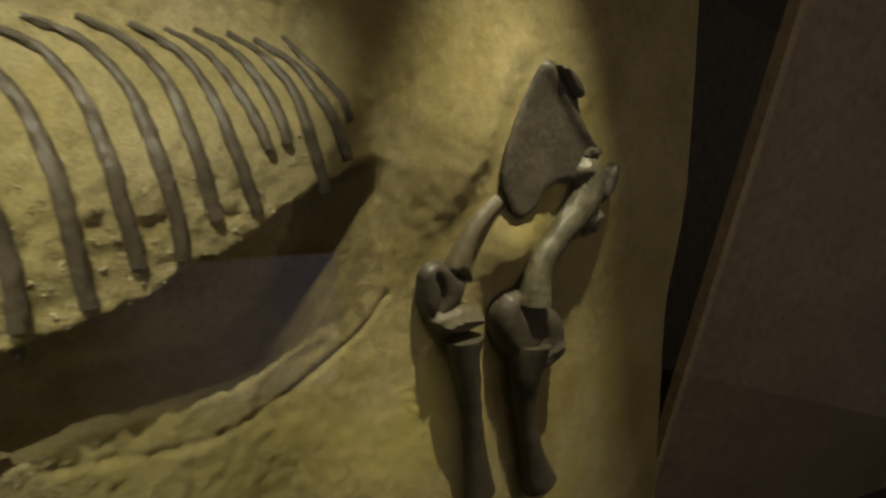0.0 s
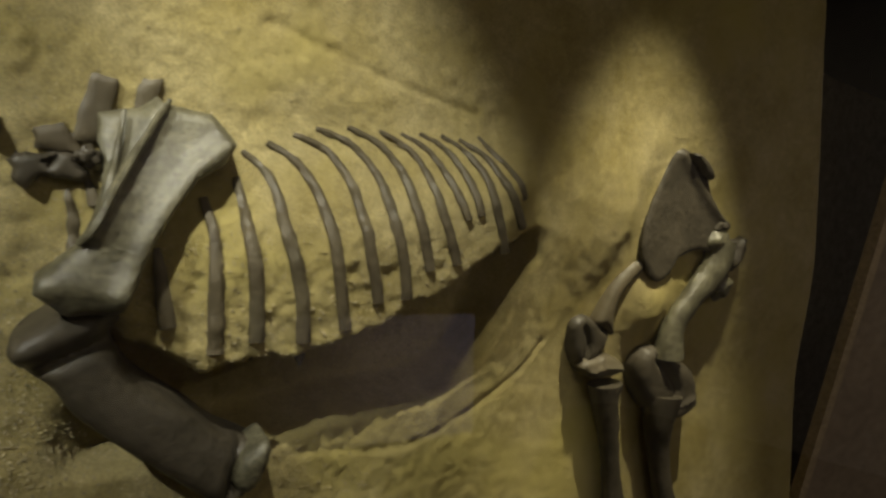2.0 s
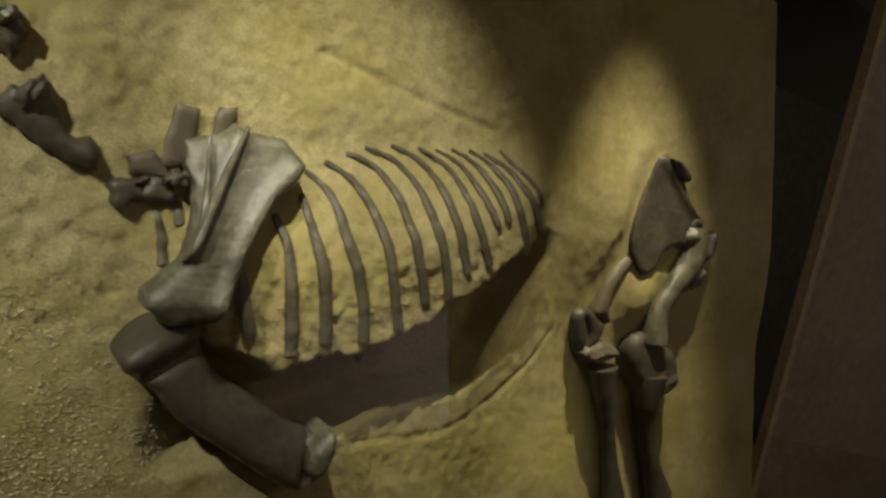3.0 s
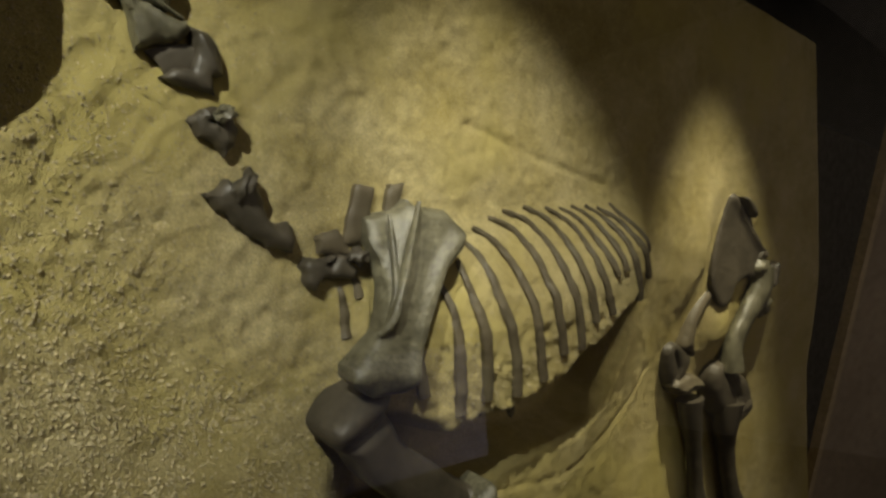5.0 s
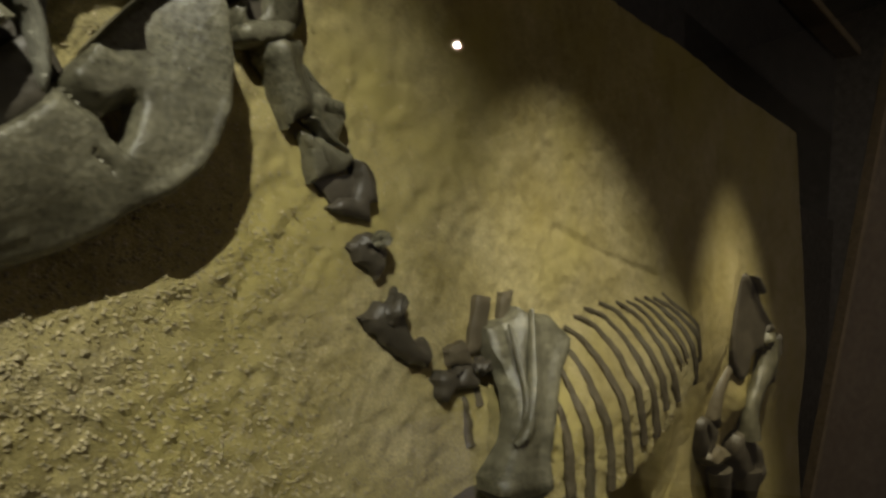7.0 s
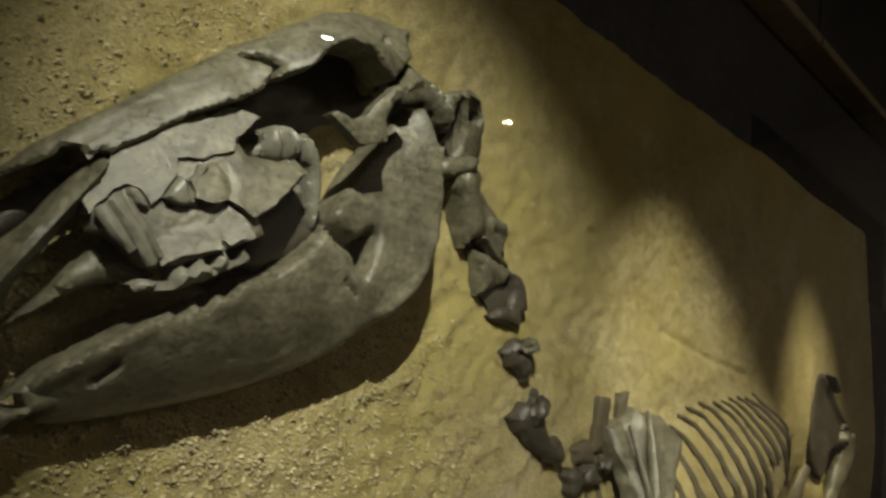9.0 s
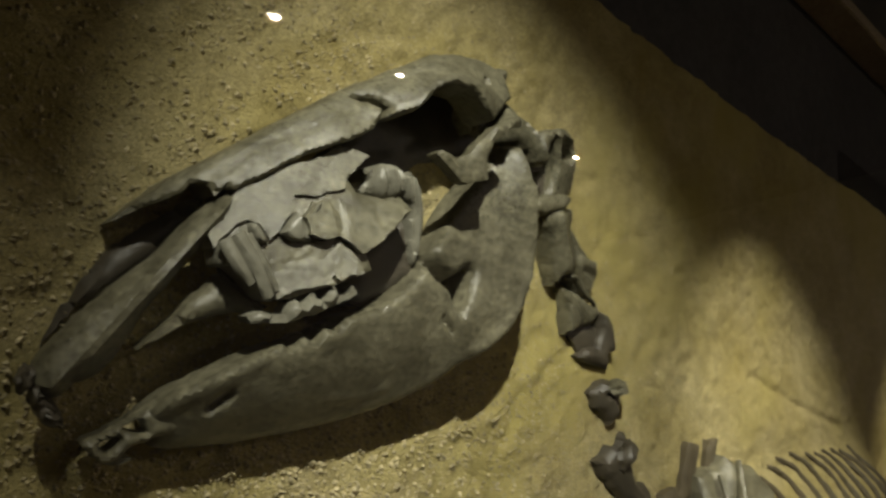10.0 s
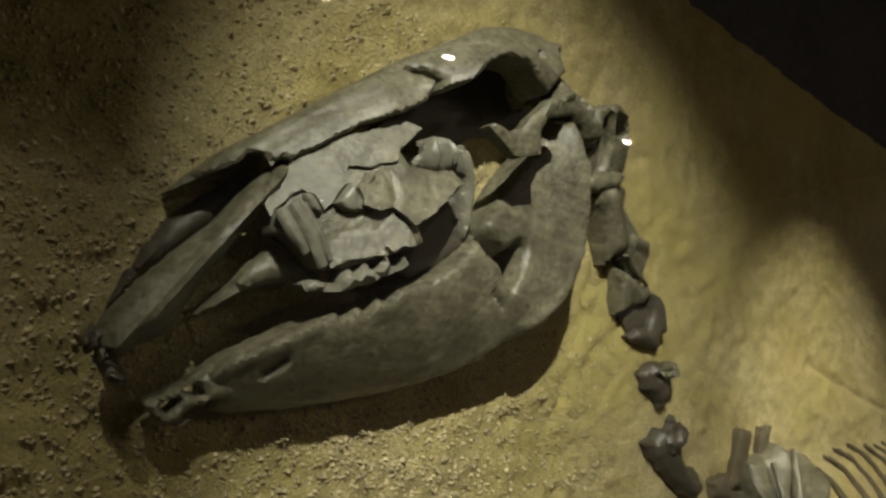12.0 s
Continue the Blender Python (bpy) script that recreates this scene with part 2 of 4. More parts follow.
def plate_mesh(outline, level, thick, bulge=0.012, width=0.03, holes=(), cell=0.006, grain=0.0004, ragged=0.0, seed=1, ridges=(), per=5, crisp=False):
    """A solid bone plate: an outline in the slab's plane, swollen towards the viewer, with closed rims and back.
    ridges: lines (points, height, width) raised or sunk on its face."""
    line = broken_line if crisp else smooth_line
    loops = [line(outline, per, True)] + [line(h, per, True) for h in holes]
    loops = [np.array([p for i, p in enumerate(l) if np.hypot(*(p - l[i - 1])) > 1e-4]) for l in loops]
    if ragged:
        loops = [l + ragged * np.stack([grid_noise(l[:, 0], l[:, 1], 110, seed), grid_noise(l[:, 0], l[:, 1], 110, seed + 9)], 1) for l in loops]
    lo, hi = loops[0].min(0), loops[0].max(0)
    gx, gz = np.meshgrid(np.arange(lo[0], hi[0], cell), np.arange(lo[1], hi[1], cell))
    gx = (gx + cell * 0.5 * (np.arange(len(gz)) % 2)[:, None]).ravel()
    gz = gz.ravel()
    keep = inside(loops[0], gx, gz)
    for l in loops[1:]:
        keep &= ~inside(l, gx, gz)
    keep &= rim_distance(loops, gx, gz) > cell * 0.45
    pts = [Vector(p) for l in loops for p in l] + [Vector((a, b)) for a, b in zip(gx[keep], gz[keep])]
    edges, base = [], 0
    for l in loops:
        edges += [(base + i, base + (i + 1) % len(l)) for i in range(len(l))]
        base += len(l)
    out, rim, tris, *_ = geometry.delaunay_2d_cdt(pts, edges, [], 0, 1e-6)
    p = np.array([(v.x, v.y) for v in out])
    tri = np.array([t for t in tris if len(t) == 3])
    mid = p[tri].mean(1)
    ok = inside(loops[0], mid[:, 0], mid[:, 1])
    for l in loops[1:]:
        ok &= ~inside(l, mid[:, 0], mid[:, 1])
    tri = tri[ok]
    d = rim_distance(loops, p[:, 0], p[:, 1])
    k = 1 - np.clip(d / max(width, 1e-6), 0, 1)
    top = height(level, p[:, 0], p[:, 1]) - bulge * (1 - np.sqrt(np.clip(1 - k * k, 0, 1)))
    top = top + grain * grid_noise(p[:, 0], p[:, 1], 60, seed) + grain * 1.6 * grid_noise(p[:, 0], p[:, 1], 18, seed + 5)
    for line, high, wide in ridges:
        c = smooth_line(line, 4)
        dd = np.full(len(p), 9.0)
        for a, b in zip(c[:-1], c[1:]):
            w = b - a
            q = np.clip(((p - a) @ w) / (w @ w), 0, 1)
            dd = np.minimum(dd, np.hypot(*(p - a - q[:, None] * w).T))
        top = top + high * np.exp(-(dd / wide) ** 2)
    back = np.minimum(height(level, p[:, 0], p[:, 1]) - thick, top - 0.002)
    bm = bmesh.new()
    front_v = [bm.verts.new((a, -h, b)) for (a, b), h in zip(p, top)]
    back_v = [bm.verts.new((a, -h, b)) for (a, b), h in zip(p, back)]
    count = {}
    for t in tri:
        for a, b in ((t[0], t[1]), (t[1], t[2]), (t[2], t[0])):
            count.setdefault((min(a, b), max(a, b)), []).append((a, b))
        bm.faces.new([front_v[i] for i in t])
        bm.faces.new([back_v[i] for i in t[::-1]])
    for uses in count.values():
        if len(uses) == 1:
            a, b = uses[0]
            bm.faces.new((front_v[b], front_v[a], back_v[a], back_v[b]))
    for v in [v for v in bm.verts if not v.link_faces]:
        bm.verts.remove(v)
    return bm


def tube_mesh(path, sides=12, flat=1.0, per=5, grain=0.0006, seed=3, bm=None):
    """A rounded bone along (x, z, height, radius) controls; flat squeezes it towards the slab."""
    c = smooth_line(path, per)
    bm = bm or bmesh.new()
    rings = []
    for i, (x, z, h, r) in enumerate(c):
        tan = Vector((*(c[min(i + 1, len(c) - 1)] - c[max(i - 1, 0)])[:3],))
        tan = Vector((tan.x, -tan.z, tan.y)).normalized()
        side = tan.cross(Vector((0, -1, 0))).normalized()
        out = side.cross(tan).normalized()
        ring = []
        for k in range(sides):
            a = 2 * math.pi * k / sides
            wob = 1 + grain / max(r, 0.003) * 2 * noise.noise(Vector((x * 60 + math.cos(a) * 2 + seed, z * 60 + math.sin(a) * 2, seed)))
            ring.append(bm.verts.new(Vector((x, -h, z)) + (side * math.cos(a) + out * math.sin(a) * flat) * r * wob))
        rings.append(ring)
    for a, b in zip(rings[:-1], rings[1:]):
        for k in range(sides):
            bm.faces.new((a[k], a[(k + 1) % sides], b[(k + 1) % sides], b[k]))
    for ring, turn in ((rings[0], -1), (rings[-1], 1)):
        bm.faces.new(ring[::turn])
    return bm


def knob_mesh(x, z, h, rx, rz, rh, turn=0, lump=0.12, seed=1, bm=None):
    """A lumpy rounded bone end."""
    bm = bm or bmesh.new()
    made = bmesh.ops.create_icosphere(bm, subdivisions=3, radius=1)["verts"]
    ca, sa = math.cos(radians(turn)), math.sin(radians(turn))
    for v in made:
        q = v.co.copy()
        q *= 1 + lump * noise.noise(q * 1.7 + Vector((seed, 0, 0))) + lump * 0.5 * noise.noise(q * 4.1 + Vector((0, seed, 0)))
        a, b = q.x * rx, q.z * rz
        v.co = (x + a * ca - b * sa, -h + q.y * rh, z + a * sa + b * ca)
    return bm


def box_mesh(lo, hi, bevel=0.004, bm=None):
    bm = bm or bmesh.new()
    made = bmesh.ops.create_cube(bm, size=1)["verts"]
    for v in made:
        v.co = [(a + b) / 2 + (b - a) * q for a, b, q in zip(lo, hi, v.co)]
    if bevel:
        bmesh.ops.bevel(bm, geom=list({e for v in made for e in v.link_edges}), offset=bevel, segments=2, affect="EDGES")
    return bm


# ---- the structure ----
def build_bed():
    xs, zs = np.arange(-2.1, 1.76, 0.0062), np.arange(0.42, 2.172, 0.0062)
    gx, gz = np.meshgrid(xs, zs)
    # the sheet's end follows the slanting side of the case
    gx = gx + (edge_x(gz) + 0.03 - xs[-1]) * step(gx, 0.9, xs[-1])
    gy = sand(gx, gz)
    rows, cols = gx.shape
    verts = np.stack([gx, gy, gz], 2).reshape(-1, 3)
    i = (np.arange(rows - 1)[:, None] * cols + np.arange(cols - 1)).ravel()
    faces = np.stack([i, i + 1, i + cols + 1, i + cols], 1)
    # a solid slab: rim and back
    ring = list(range(cols)) + [r * cols + cols - 1 for r in range(1, rows)] + [(rows - 1) * cols + c for c in range(cols - 2, -1, -1)] + [r * cols for r in range(rows - 2, 0, -1)]
    back = [(verts[k][0], 0.36, verts[k][2]) for k in ring]
    n = len(verts)
    faces = [tuple(f) for f in faces.tolist()]
    faces += [(ring[(k + 1) % len(ring)], ring[k], n + k, n + (k + 1) % len(ring)) for k in range(len(ring))]
    faces.append(tuple(n + k for k in range(len(ring))))
    data = bpy.data.meshes.new("ground")
    data.from_pydata(verts.tolist() + back, [], faces)
    for p in data.polygons:
        p.use_smooth = True
    data.materials.append(SAND)
    ob = new("ground", data)
    ob.matrix_world = BED
    tagged(ob, "ochre sandy sediment slab leaning back, rough and gravelly", "sediment", kind="structure")


def build_gravel():
    """Loose grains stuck in the sand, thickest below the skull and along the neck."""
    rng = np.random.default_rng(5)
    n = 170000
    x, z = rng.uniform(-1.7, 0.5, n), rng.uniform(0.7, 2.15, n)
    dense = 1 - 0.93 * step(x + 0.9 * (z - 1.5), -0.42, 0.0)
    ribs = 0.5 * step(x, -0.15, 0.0) * (1 - step(x, 0.4, 0.5)) * step(z, 1.15, 1.22) * (1 - step(z, 1.36, 1.5))
    keep = rng.uniform(0, 1, n) < np.clip(dense + ribs, 0, 1) * (0.55 + 0.45 * grid_noise(x, z, 9, 77))
    x, z = x[keep], z[keep]
    n = len(x)
    r = (0.0011 + 0.0020 * rng.uniform(0, 1, n) ** 2 + 0.001 * (rng.uniform(0, 1, n) > 0.99)) * (0.65 + 0.5 * (1 - step(x + 0.9 * (z - 1.5), -0.75, -0.35)))
    # crumbs along the lower edge of the swelling
    m = 320
    cx = rng.uniform(-0.08, 0.42, m)
    cz = np.interp(cx, [-0.11, -0.014, 0.122, 0.234, 0.335, 0.44], [1.235, 1.20, 1.235, 1.285, 1.345, 1.42]) + rng.normal(0.045, 0.04, m)
    x, z, r = np.append(x, cx), np.append(z, cz), np.append(r, 0.0012 + 0.0026 * rng.uniform(0, 1, m) ** 3)
    n += m
    y = sand(x, z)
    unit = np.array([(1, 0, 0), (-1, 0, 0), (0, 1, 0), (0, -1, 0), (0, 0, 1), (0, 0, -1)], float)
    tri = np.array([(0, 2, 4), (2, 1, 4), (1, 3, 4), (3, 0, 4), (2, 0, 5), (1, 2, 5), (3, 1, 5), (0, 3, 5)])
    v = unit[None] * (rng.uniform(0.6, 1.35, (n, 6, 1)) * r[:, None, None])
    a = rng.uniform(0, 6.28, n)
    ca, sa = np.cos(a)[:, None], np.sin(a)[:, None]
    vx, vz = v[..., 0] * ca - v[..., 2] * sa, v[..., 0] * sa + v[..., 2] * ca
    v = np.stack([vx + x[:, None], v[..., 1] + (y - r * 0.1)[:, None], vz + z[:, None]], 2).reshape(-1, 3)
    f = (tri[None] + 6 * np.arange(n)[:, None, None]).reshape(-1, 3)
    data = bpy.data.meshes.new("gravel")
    data.from_pydata(v.tolist(), [], f.tolist())
    data.materials.append(GRIT)
    ob = new("gravel", data)
    ob.matrix_world = BED
    tagged(ob, "loose ochre grit and small stones on the sediment", "gravel", kind="stuff")


def build_case():
    back = link_mesh("wall_back", box_mesh((-2.6, 0.40, 0.0), (2.9, 0.46, 3.6)), BLACK)
    tagged(back, "matt black back wall of the display case", "wall", kind="structure")
    gap = link_mesh("wall_return", box_mesh((1.25, 0.372, 0.0), (2.9, 0.398, 2.12)), GREY)
    tagged(gap, "charcoal grey return board beside the slab", "wall", kind="structure")
    for lo, hi in ((-2.6, 1.495), (1.505, 2.9)):
        fascia = link_mesh("trim_fascia", box_mesh((lo, 0.30, 3.03), (hi, 0.396, 3.58)), FASCIA)
        tagged(fascia, "dark boarded fascia above the slab", "panel", kind="structure")
        strip = link_mesh("trim_strip", box_mesh((lo, 0.285, 2.985), (hi, 0.396, 3.028)), EDGE)
        tagged(strip, "pale strip along the fascia's foot", "trim", kind="structure")
    # the side board: its pale front edge leans as the case does
    bm = bmesh.new()
    low, high = Vector((1.80, 0.14, 0.72)), Vector((1.535, -0.085, 1.98))
    run = high - low
    low, high = low - run * 0.5, high + run * 0.6
    lip, deep = Vector((0.022, -0.012, 0)), Vector((2.6, -0.36, 0))
    ring = [[bm.verts.new(p + o) for o in (Vector((0, 0, 0)), Vector((0.03, 0.03, 0)), deep + Vector((0.03, 0.03, 0)), deep)] for p in (low, high)]
    for k in range(4):
        bm.faces.new((ring[0][k], ring[0][(k + 1) % 4], ring[1][(k + 1) % 4], ring[1][k]))
    bm.faces.new(ring[0][::-1])
    bm.faces.new(ring[1])
    side = link_mesh("wall_side", bm, BOARD)
    tagged(side, "dark brown varnished side board of the case", "panel", kind="structure")
    bm = bmesh.new()
    across = Vector((0.026, -0.0037, 0))
    out = Vector((-0.004, -0.010, 0))
    ring = [[bm.verts.new(p + o) for o in (out, across + out, across - Vector((0, 0.001, 0)), Vector((-0.004, 0.02, 0)))] for p in (low, high)]
    for k in range(4):
        bm.faces.new((ring[0][k], ring[0][(k + 1) % 4], ring[1][(k + 1) % 4], ring[1][k]))
    bm.faces.new(ring[0][::-1])
    bm.faces.new(ring[1])
    trim = link_mesh("trim", bm, EDGE)
    tagged(trim, "pale worn wooden edge strip of the side board", "trim", kind="structure")


build_bed()
build_gravel()
build_case()


def glass_material():
    """Clear float glass: what is behind it shows through, the hall is mirrored faintly."""
    mat = bpy.data.materials.new("case_glass")
    mat.use_nodes = True
    n, link = mat.node_tree.nodes, mat.node_tree.links.new
    n.remove(n["Principled BSDF"])
    clear, gloss, mix, edge = (n.new(k) for k in ("ShaderNodeBsdfTransparent", "ShaderNodeBsdfGlossy", "ShaderNodeMixShader", "ShaderNodeFresnel"))
    gloss.inputs["Roughness"].default_value = 0.0
    edge.inputs["IOR"].default_value = 1.6
    link(edge.outputs[0], mix.inputs[0])
    link(clear.outputs[0], mix.inputs[1])
    link(gloss.outputs[0], mix.inputs[2])
    link(mix.outputs[0], n["Material Output"].inputs["Surface"])
    return mat


def build_glass():
    bm = bmesh.new()
    bm.faces.new([bm.verts.new(c) for c in ((-2.2, -0.32, 0.36), (2.25, -0.32, 0.36), (2.25, -0.32, 2.68), (-2.2, -0.32, 2.68))])
    pane = link_mesh("window_1", bm, glass_material())
    pane.visible_shadow = False
    tagged(pane, "clear glass front of the display case", "glass", kind="structure")
    foot = link_mesh("wall_plinth", box_mesh((-2.2, -0.36, -0.45), (2.25, -0.28, 0.355)), BLACK)
    tagged(foot, "black plinth under the case glass", "wall", kind="structure")


def build_screen():
    """A dim bluish screen on a stand across the hall, mirrored in the glass."""
    glow = bpy.data.materials.new("screen_glow")
    glow.use_nodes = True
    shade = glow.node_tree.nodes["Principled BSDF"]
    shade.inputs["Base Color"].default_value = (0.05, 0.05, 0.06, 1)
    shade.inputs["Emission Color"].default_value = (0.62, 0.56, 0.78, 1)
    place, fade = glow.node_tree.nodes.new("ShaderNodeSeparateXYZ"), glow.node_tree.nodes.new("ShaderNodeMapRange")
    coord = glow.node_tree.nodes.new("ShaderNodeTexCoord")
    for k, v in enumerate((0.45, 1.35, 0.02, 0.42)):
        fade.inputs[k + 1].default_value = v
    glow.node_tree.links.new(coord.outputs["Object"], place.inputs[0])
    glow.node_tree.links.new(place.outputs[0], fade.inputs[0])
    glow.node_tree.links.new(fade.outputs[0], shade.inputs["Emission Strength"])
    stand = new("display_screen")
    tagged(stand, "dim bluish lit screen on a black floor stand", "screen")
    for name, lo, hi, mat in (("housing", (0.32, -2.29, 0.66), (1.48, -2.24, 1.24), BLACK), ("screen", (0.34, -2.238, 0.68), (1.46, -2.232, 1.22), glow),
                              ("leg", (0.44, -2.28, 0.03), (0.48, -2.25, 0.658), BLACK), ("leg", (1.32, -2.28, 0.03), (1.36, -2.25, 0.658), BLACK),
                              ("foot", (0.34, -2.42, 0.002), (0.58, -2.11, 0.028), BLACK), ("foot", (1.22, -2.42, 0.002), (1.46, -2.11, 0.028), BLACK)):
        part(name, box_mesh(lo, hi), mat, stand)


def build_room():
    # south, east and west walls stay unseen, added as light reflectors
    for name, lo, hi, mat, label, cat in (
            ("floor", (-5, -5, -0.1), (5, 3, 0.0), CARPET, "dark grey carpeted museum floor", "floor"),
            ("ceiling", (-5, -5, 3.7), (5, 3, 3.8), BLACK, "black painted hall ceiling", "ceiling"),
            ("wall_north", (-5, 2.9, 0.0), (5, 3.0, 3.7), BLACK, "black painted hall wall", "wall"),
            ("wall_south", (-5, -5, 0.0), (5, -4.9, 3.7), BOUNCE_WALL, "unseen grey hall wall, added to bounce light", "wall"),
            ("wall_east", (4.9, -4.9, 0.0), (5, 2.9, 3.7), BOUNCE_WALL, "unseen grey hall wall, added to bounce light", "wall"),
            ("wall_west", (-5, -4.9, 0.0), (-4.9, 2.9, 3.7), BOUNCE_WALL, "unseen grey hall wall, added to bounce light", "wall")):
        ob = link_mesh(name, box_mesh(lo, hi, 0), mat)
        ob.matrix_world = Matrix()
        tagged(ob, label, cat, kind="structure")


build_room()
build_glass()
build_screen()


# ---- the skull ----
def build_skull():
    skull = thing("horse_skull", "dark grey fossil horse skull with broken face and bared molars", "skull")
    part("cranium", plate_mesh(
        [(-1.087, 1.674), (-1.072, 1.694), (-1.056, 1.717), (-1.018, 1.755), (-0.976, 1.798), (-0.929, 1.845), (-0.897, 1.873), (-0.845, 1.917), (-0.811, 1.935), (-0.773, 1.946), (-0.743, 1.941), (-0.738, 1.911), (-0.766, 1.871), (-0.785, 1.879), (-0.805, 1.888), (-0.831, 1.883), (-0.852, 1.866), (-0.866, 1.844), (-0.875, 1.835), (-0.893, 1.825), (-0.891, 1.836), (-0.905, 1.843), (-0.923, 1.837), (-0.908, 1.836), (-0.897, 1.832), (-0.898, 1.823), (-0.904, 1.809), (-0.923, 1.792), (-0.933, 1.785), (-0.961, 1.765), (-0.994, 1.734), (-1.010, 1.719), (-1.017, 1.719), (-1.025, 1.709), (-1.032, 1.719), (-1.043, 1.715), (-1.046, 1.706), (-1.067, 1.690)],
        [(-1.087, 1.674, 0.04), (-1.056, 1.717, 0.052), (-0.976, 1.798, 0.060), (-0.897, 1.873, 0.060), (-0.811, 1.935, 0.060), (-0.766, 1.871, 0.088), (-0.805, 1.888, 0.096), (-0.852, 1.866, 0.098), (-0.904, 1.809, 0.090), (-0.961, 1.765, 0.086), (-1.017, 1.719, 0.080), (-1.043, 1.715, 0.070), (-0.778, 1.903, 0.084), (-0.945, 1.799, 0.083), (-0.886, 1.855, 0.086), (-1.004, 1.745, 0.075), (-0.841, 1.896, 0.086)], 0.05, 0.006, 0.007, ragged=0.0010, seed=4, crisp=True, cell=0.0033,
        holes=[[(-0.785, 1.906), (-0.779, 1.915), (-0.776, 1.911)]],
        ridges=[([(-1.031, 1.723), (-0.996, 1.763), (-0.960, 1.791), (-0.921, 1.827), (-0.907, 1.843)], -0.0014, 0.0016), ([(-0.863, 1.842), (-0.852, 1.872), (-0.819, 1.897), (-0.780, 1.893)], 0.003, 0.006), ([(-0.991, 1.743), (-0.975, 1.766), (-0.973, 1.780)], -0.0012, 0.0014), ([(-0.925, 1.800), (-0.900, 1.822), (-0.880, 1.868), (-0.850, 1.895)], -0.001, 0.0014)]), BONE, skull, "smooth grey skull roof, cracked along its lower edge")
    # cavity shade is put into the colour: darker bone than the skull roof
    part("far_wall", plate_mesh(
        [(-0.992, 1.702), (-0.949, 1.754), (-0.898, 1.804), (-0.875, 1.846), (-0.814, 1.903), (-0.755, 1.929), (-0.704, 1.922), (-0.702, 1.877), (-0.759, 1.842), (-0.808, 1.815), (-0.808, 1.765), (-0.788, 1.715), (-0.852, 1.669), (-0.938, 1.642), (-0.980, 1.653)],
        0.010, 0.03, 0.004, 0.03, seed=8), BONE_DARK_SHADED, skull, "far side of the skull, colour darkened for shade")
    part("maxilla", plate_mesh(
        [(-1.008, 1.719), (-0.992, 1.738), (-0.972, 1.757), (-0.959, 1.760), (-0.949, 1.765), (-0.942, 1.772), (-0.936, 1.781), (-0.924, 1.786), (-0.902, 1.784), (-0.912, 1.771), (-0.921, 1.757), (-0.922, 1.746), (-0.938, 1.738), (-0.945, 1.733), (-0.965, 1.728), (-0.964, 1.715), (-0.974, 1.694), (-0.980, 1.685), (-0.984, 1.692), (-0.989, 1.696), (-0.998, 1.697), (-1.008, 1.689), (-1.015, 1.677), (-1.019, 1.668), (-1.024, 1.676), (-1.022, 1.683), (-1.018, 1.700)],
        [(-0.92, 1.79, 0.078), (-1.0, 1.72, 0.078), (-0.94, 1.71, 0.097), (-0.99, 1.68, 0.09)], 0.03, 0.0, 0.004, ragged=0.0012, seed=12, crisp=True, cell=0.0036), BONE, skull)
    part("face_bone", plate_mesh(
        [(-1.005, 1.720), (-0.990, 1.739), (-0.969, 1.757), (-0.947, 1.765), (-0.933, 1.782), (-0.921, 1.787), (-0.901, 1.785), (-0.917, 1.757), (-0.908, 1.747), (-0.887, 1.749), (-0.873, 1.750), (-0.863, 1.757), (-0.849, 1.748), (-0.882, 1.706), (-0.896, 1.695), (-0.888, 1.681), (-0.910, 1.666), (-0.955, 1.641), (-0.961, 1.641), (-0.984, 1.652), (-1.007, 1.659), (-1.015, 1.669), (-1.016, 1.700)],
        [(-0.92, 1.79, 0.074), (-1.0, 1.72, 0.074), (-0.94, 1.71, 0.091), (-0.99, 1.68, 0.086), (-0.9, 1.70, 0.102), (-0.86, 1.74, 0.092), (-0.95, 1.64, 0.096)], 0.03, 0.003, 0.006, crisp=True, seed=13), BONE, skull)
    part("premaxilla", plate_mesh(
        [(-1.008, 1.719), (-1.009, 1.694), (-1.030, 1.656), (-1.047, 1.617), (-1.059, 1.580), (-1.066, 1.561), (-1.082, 1.552), (-1.086, 1.545), (-1.094, 1.541), (-1.096, 1.537), (-1.101, 1.540), (-1.110, 1.550), (-1.107, 1.571), (-1.092, 1.599), (-1.071, 1.629), (-1.049, 1.659), (-1.032, 1.690), (-1.020, 1.710)],
        [(-1.09, 1.56, 0.06), (-1.0, 1.71, 0.078)], 0.035, 0.012, 0.016, ragged=0.0014, seed=15, crisp=True,
        ridges=[([(-1.013, 1.704), (-1.047, 1.644), (-1.075, 1.590), (-1.097, 1.549)], 0.010, 0.009)]), BONE, skull, "long rounded muzzle bone")
    # recessed far side, its shade painted with the darker bone
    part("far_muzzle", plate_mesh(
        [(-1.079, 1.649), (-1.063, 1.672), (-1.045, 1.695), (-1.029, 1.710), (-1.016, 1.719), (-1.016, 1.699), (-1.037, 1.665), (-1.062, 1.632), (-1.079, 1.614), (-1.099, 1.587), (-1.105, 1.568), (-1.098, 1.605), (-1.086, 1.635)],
        0.022, 0.03, 0.012, 0.02, ragged=0.003, seed=17), BONE_DARK_SHADED, skull)
    part("palate", plate_mesh(
        [(-1.047, 1.584), (-1.027, 1.614), (-1.010, 1.638), (-0.999, 1.652), (-0.988, 1.648), (-0.974, 1.642), (-0.956, 1.634), (-0.960, 1.628), (-0.970, 1.627), (-1.000, 1.618), (-1.024, 1.603), (-1.039, 1.590)],
        0.068, 0.03, 0.010, 0.018, ragged=0.0015, crisp=True, seed=19), BONE, skull)
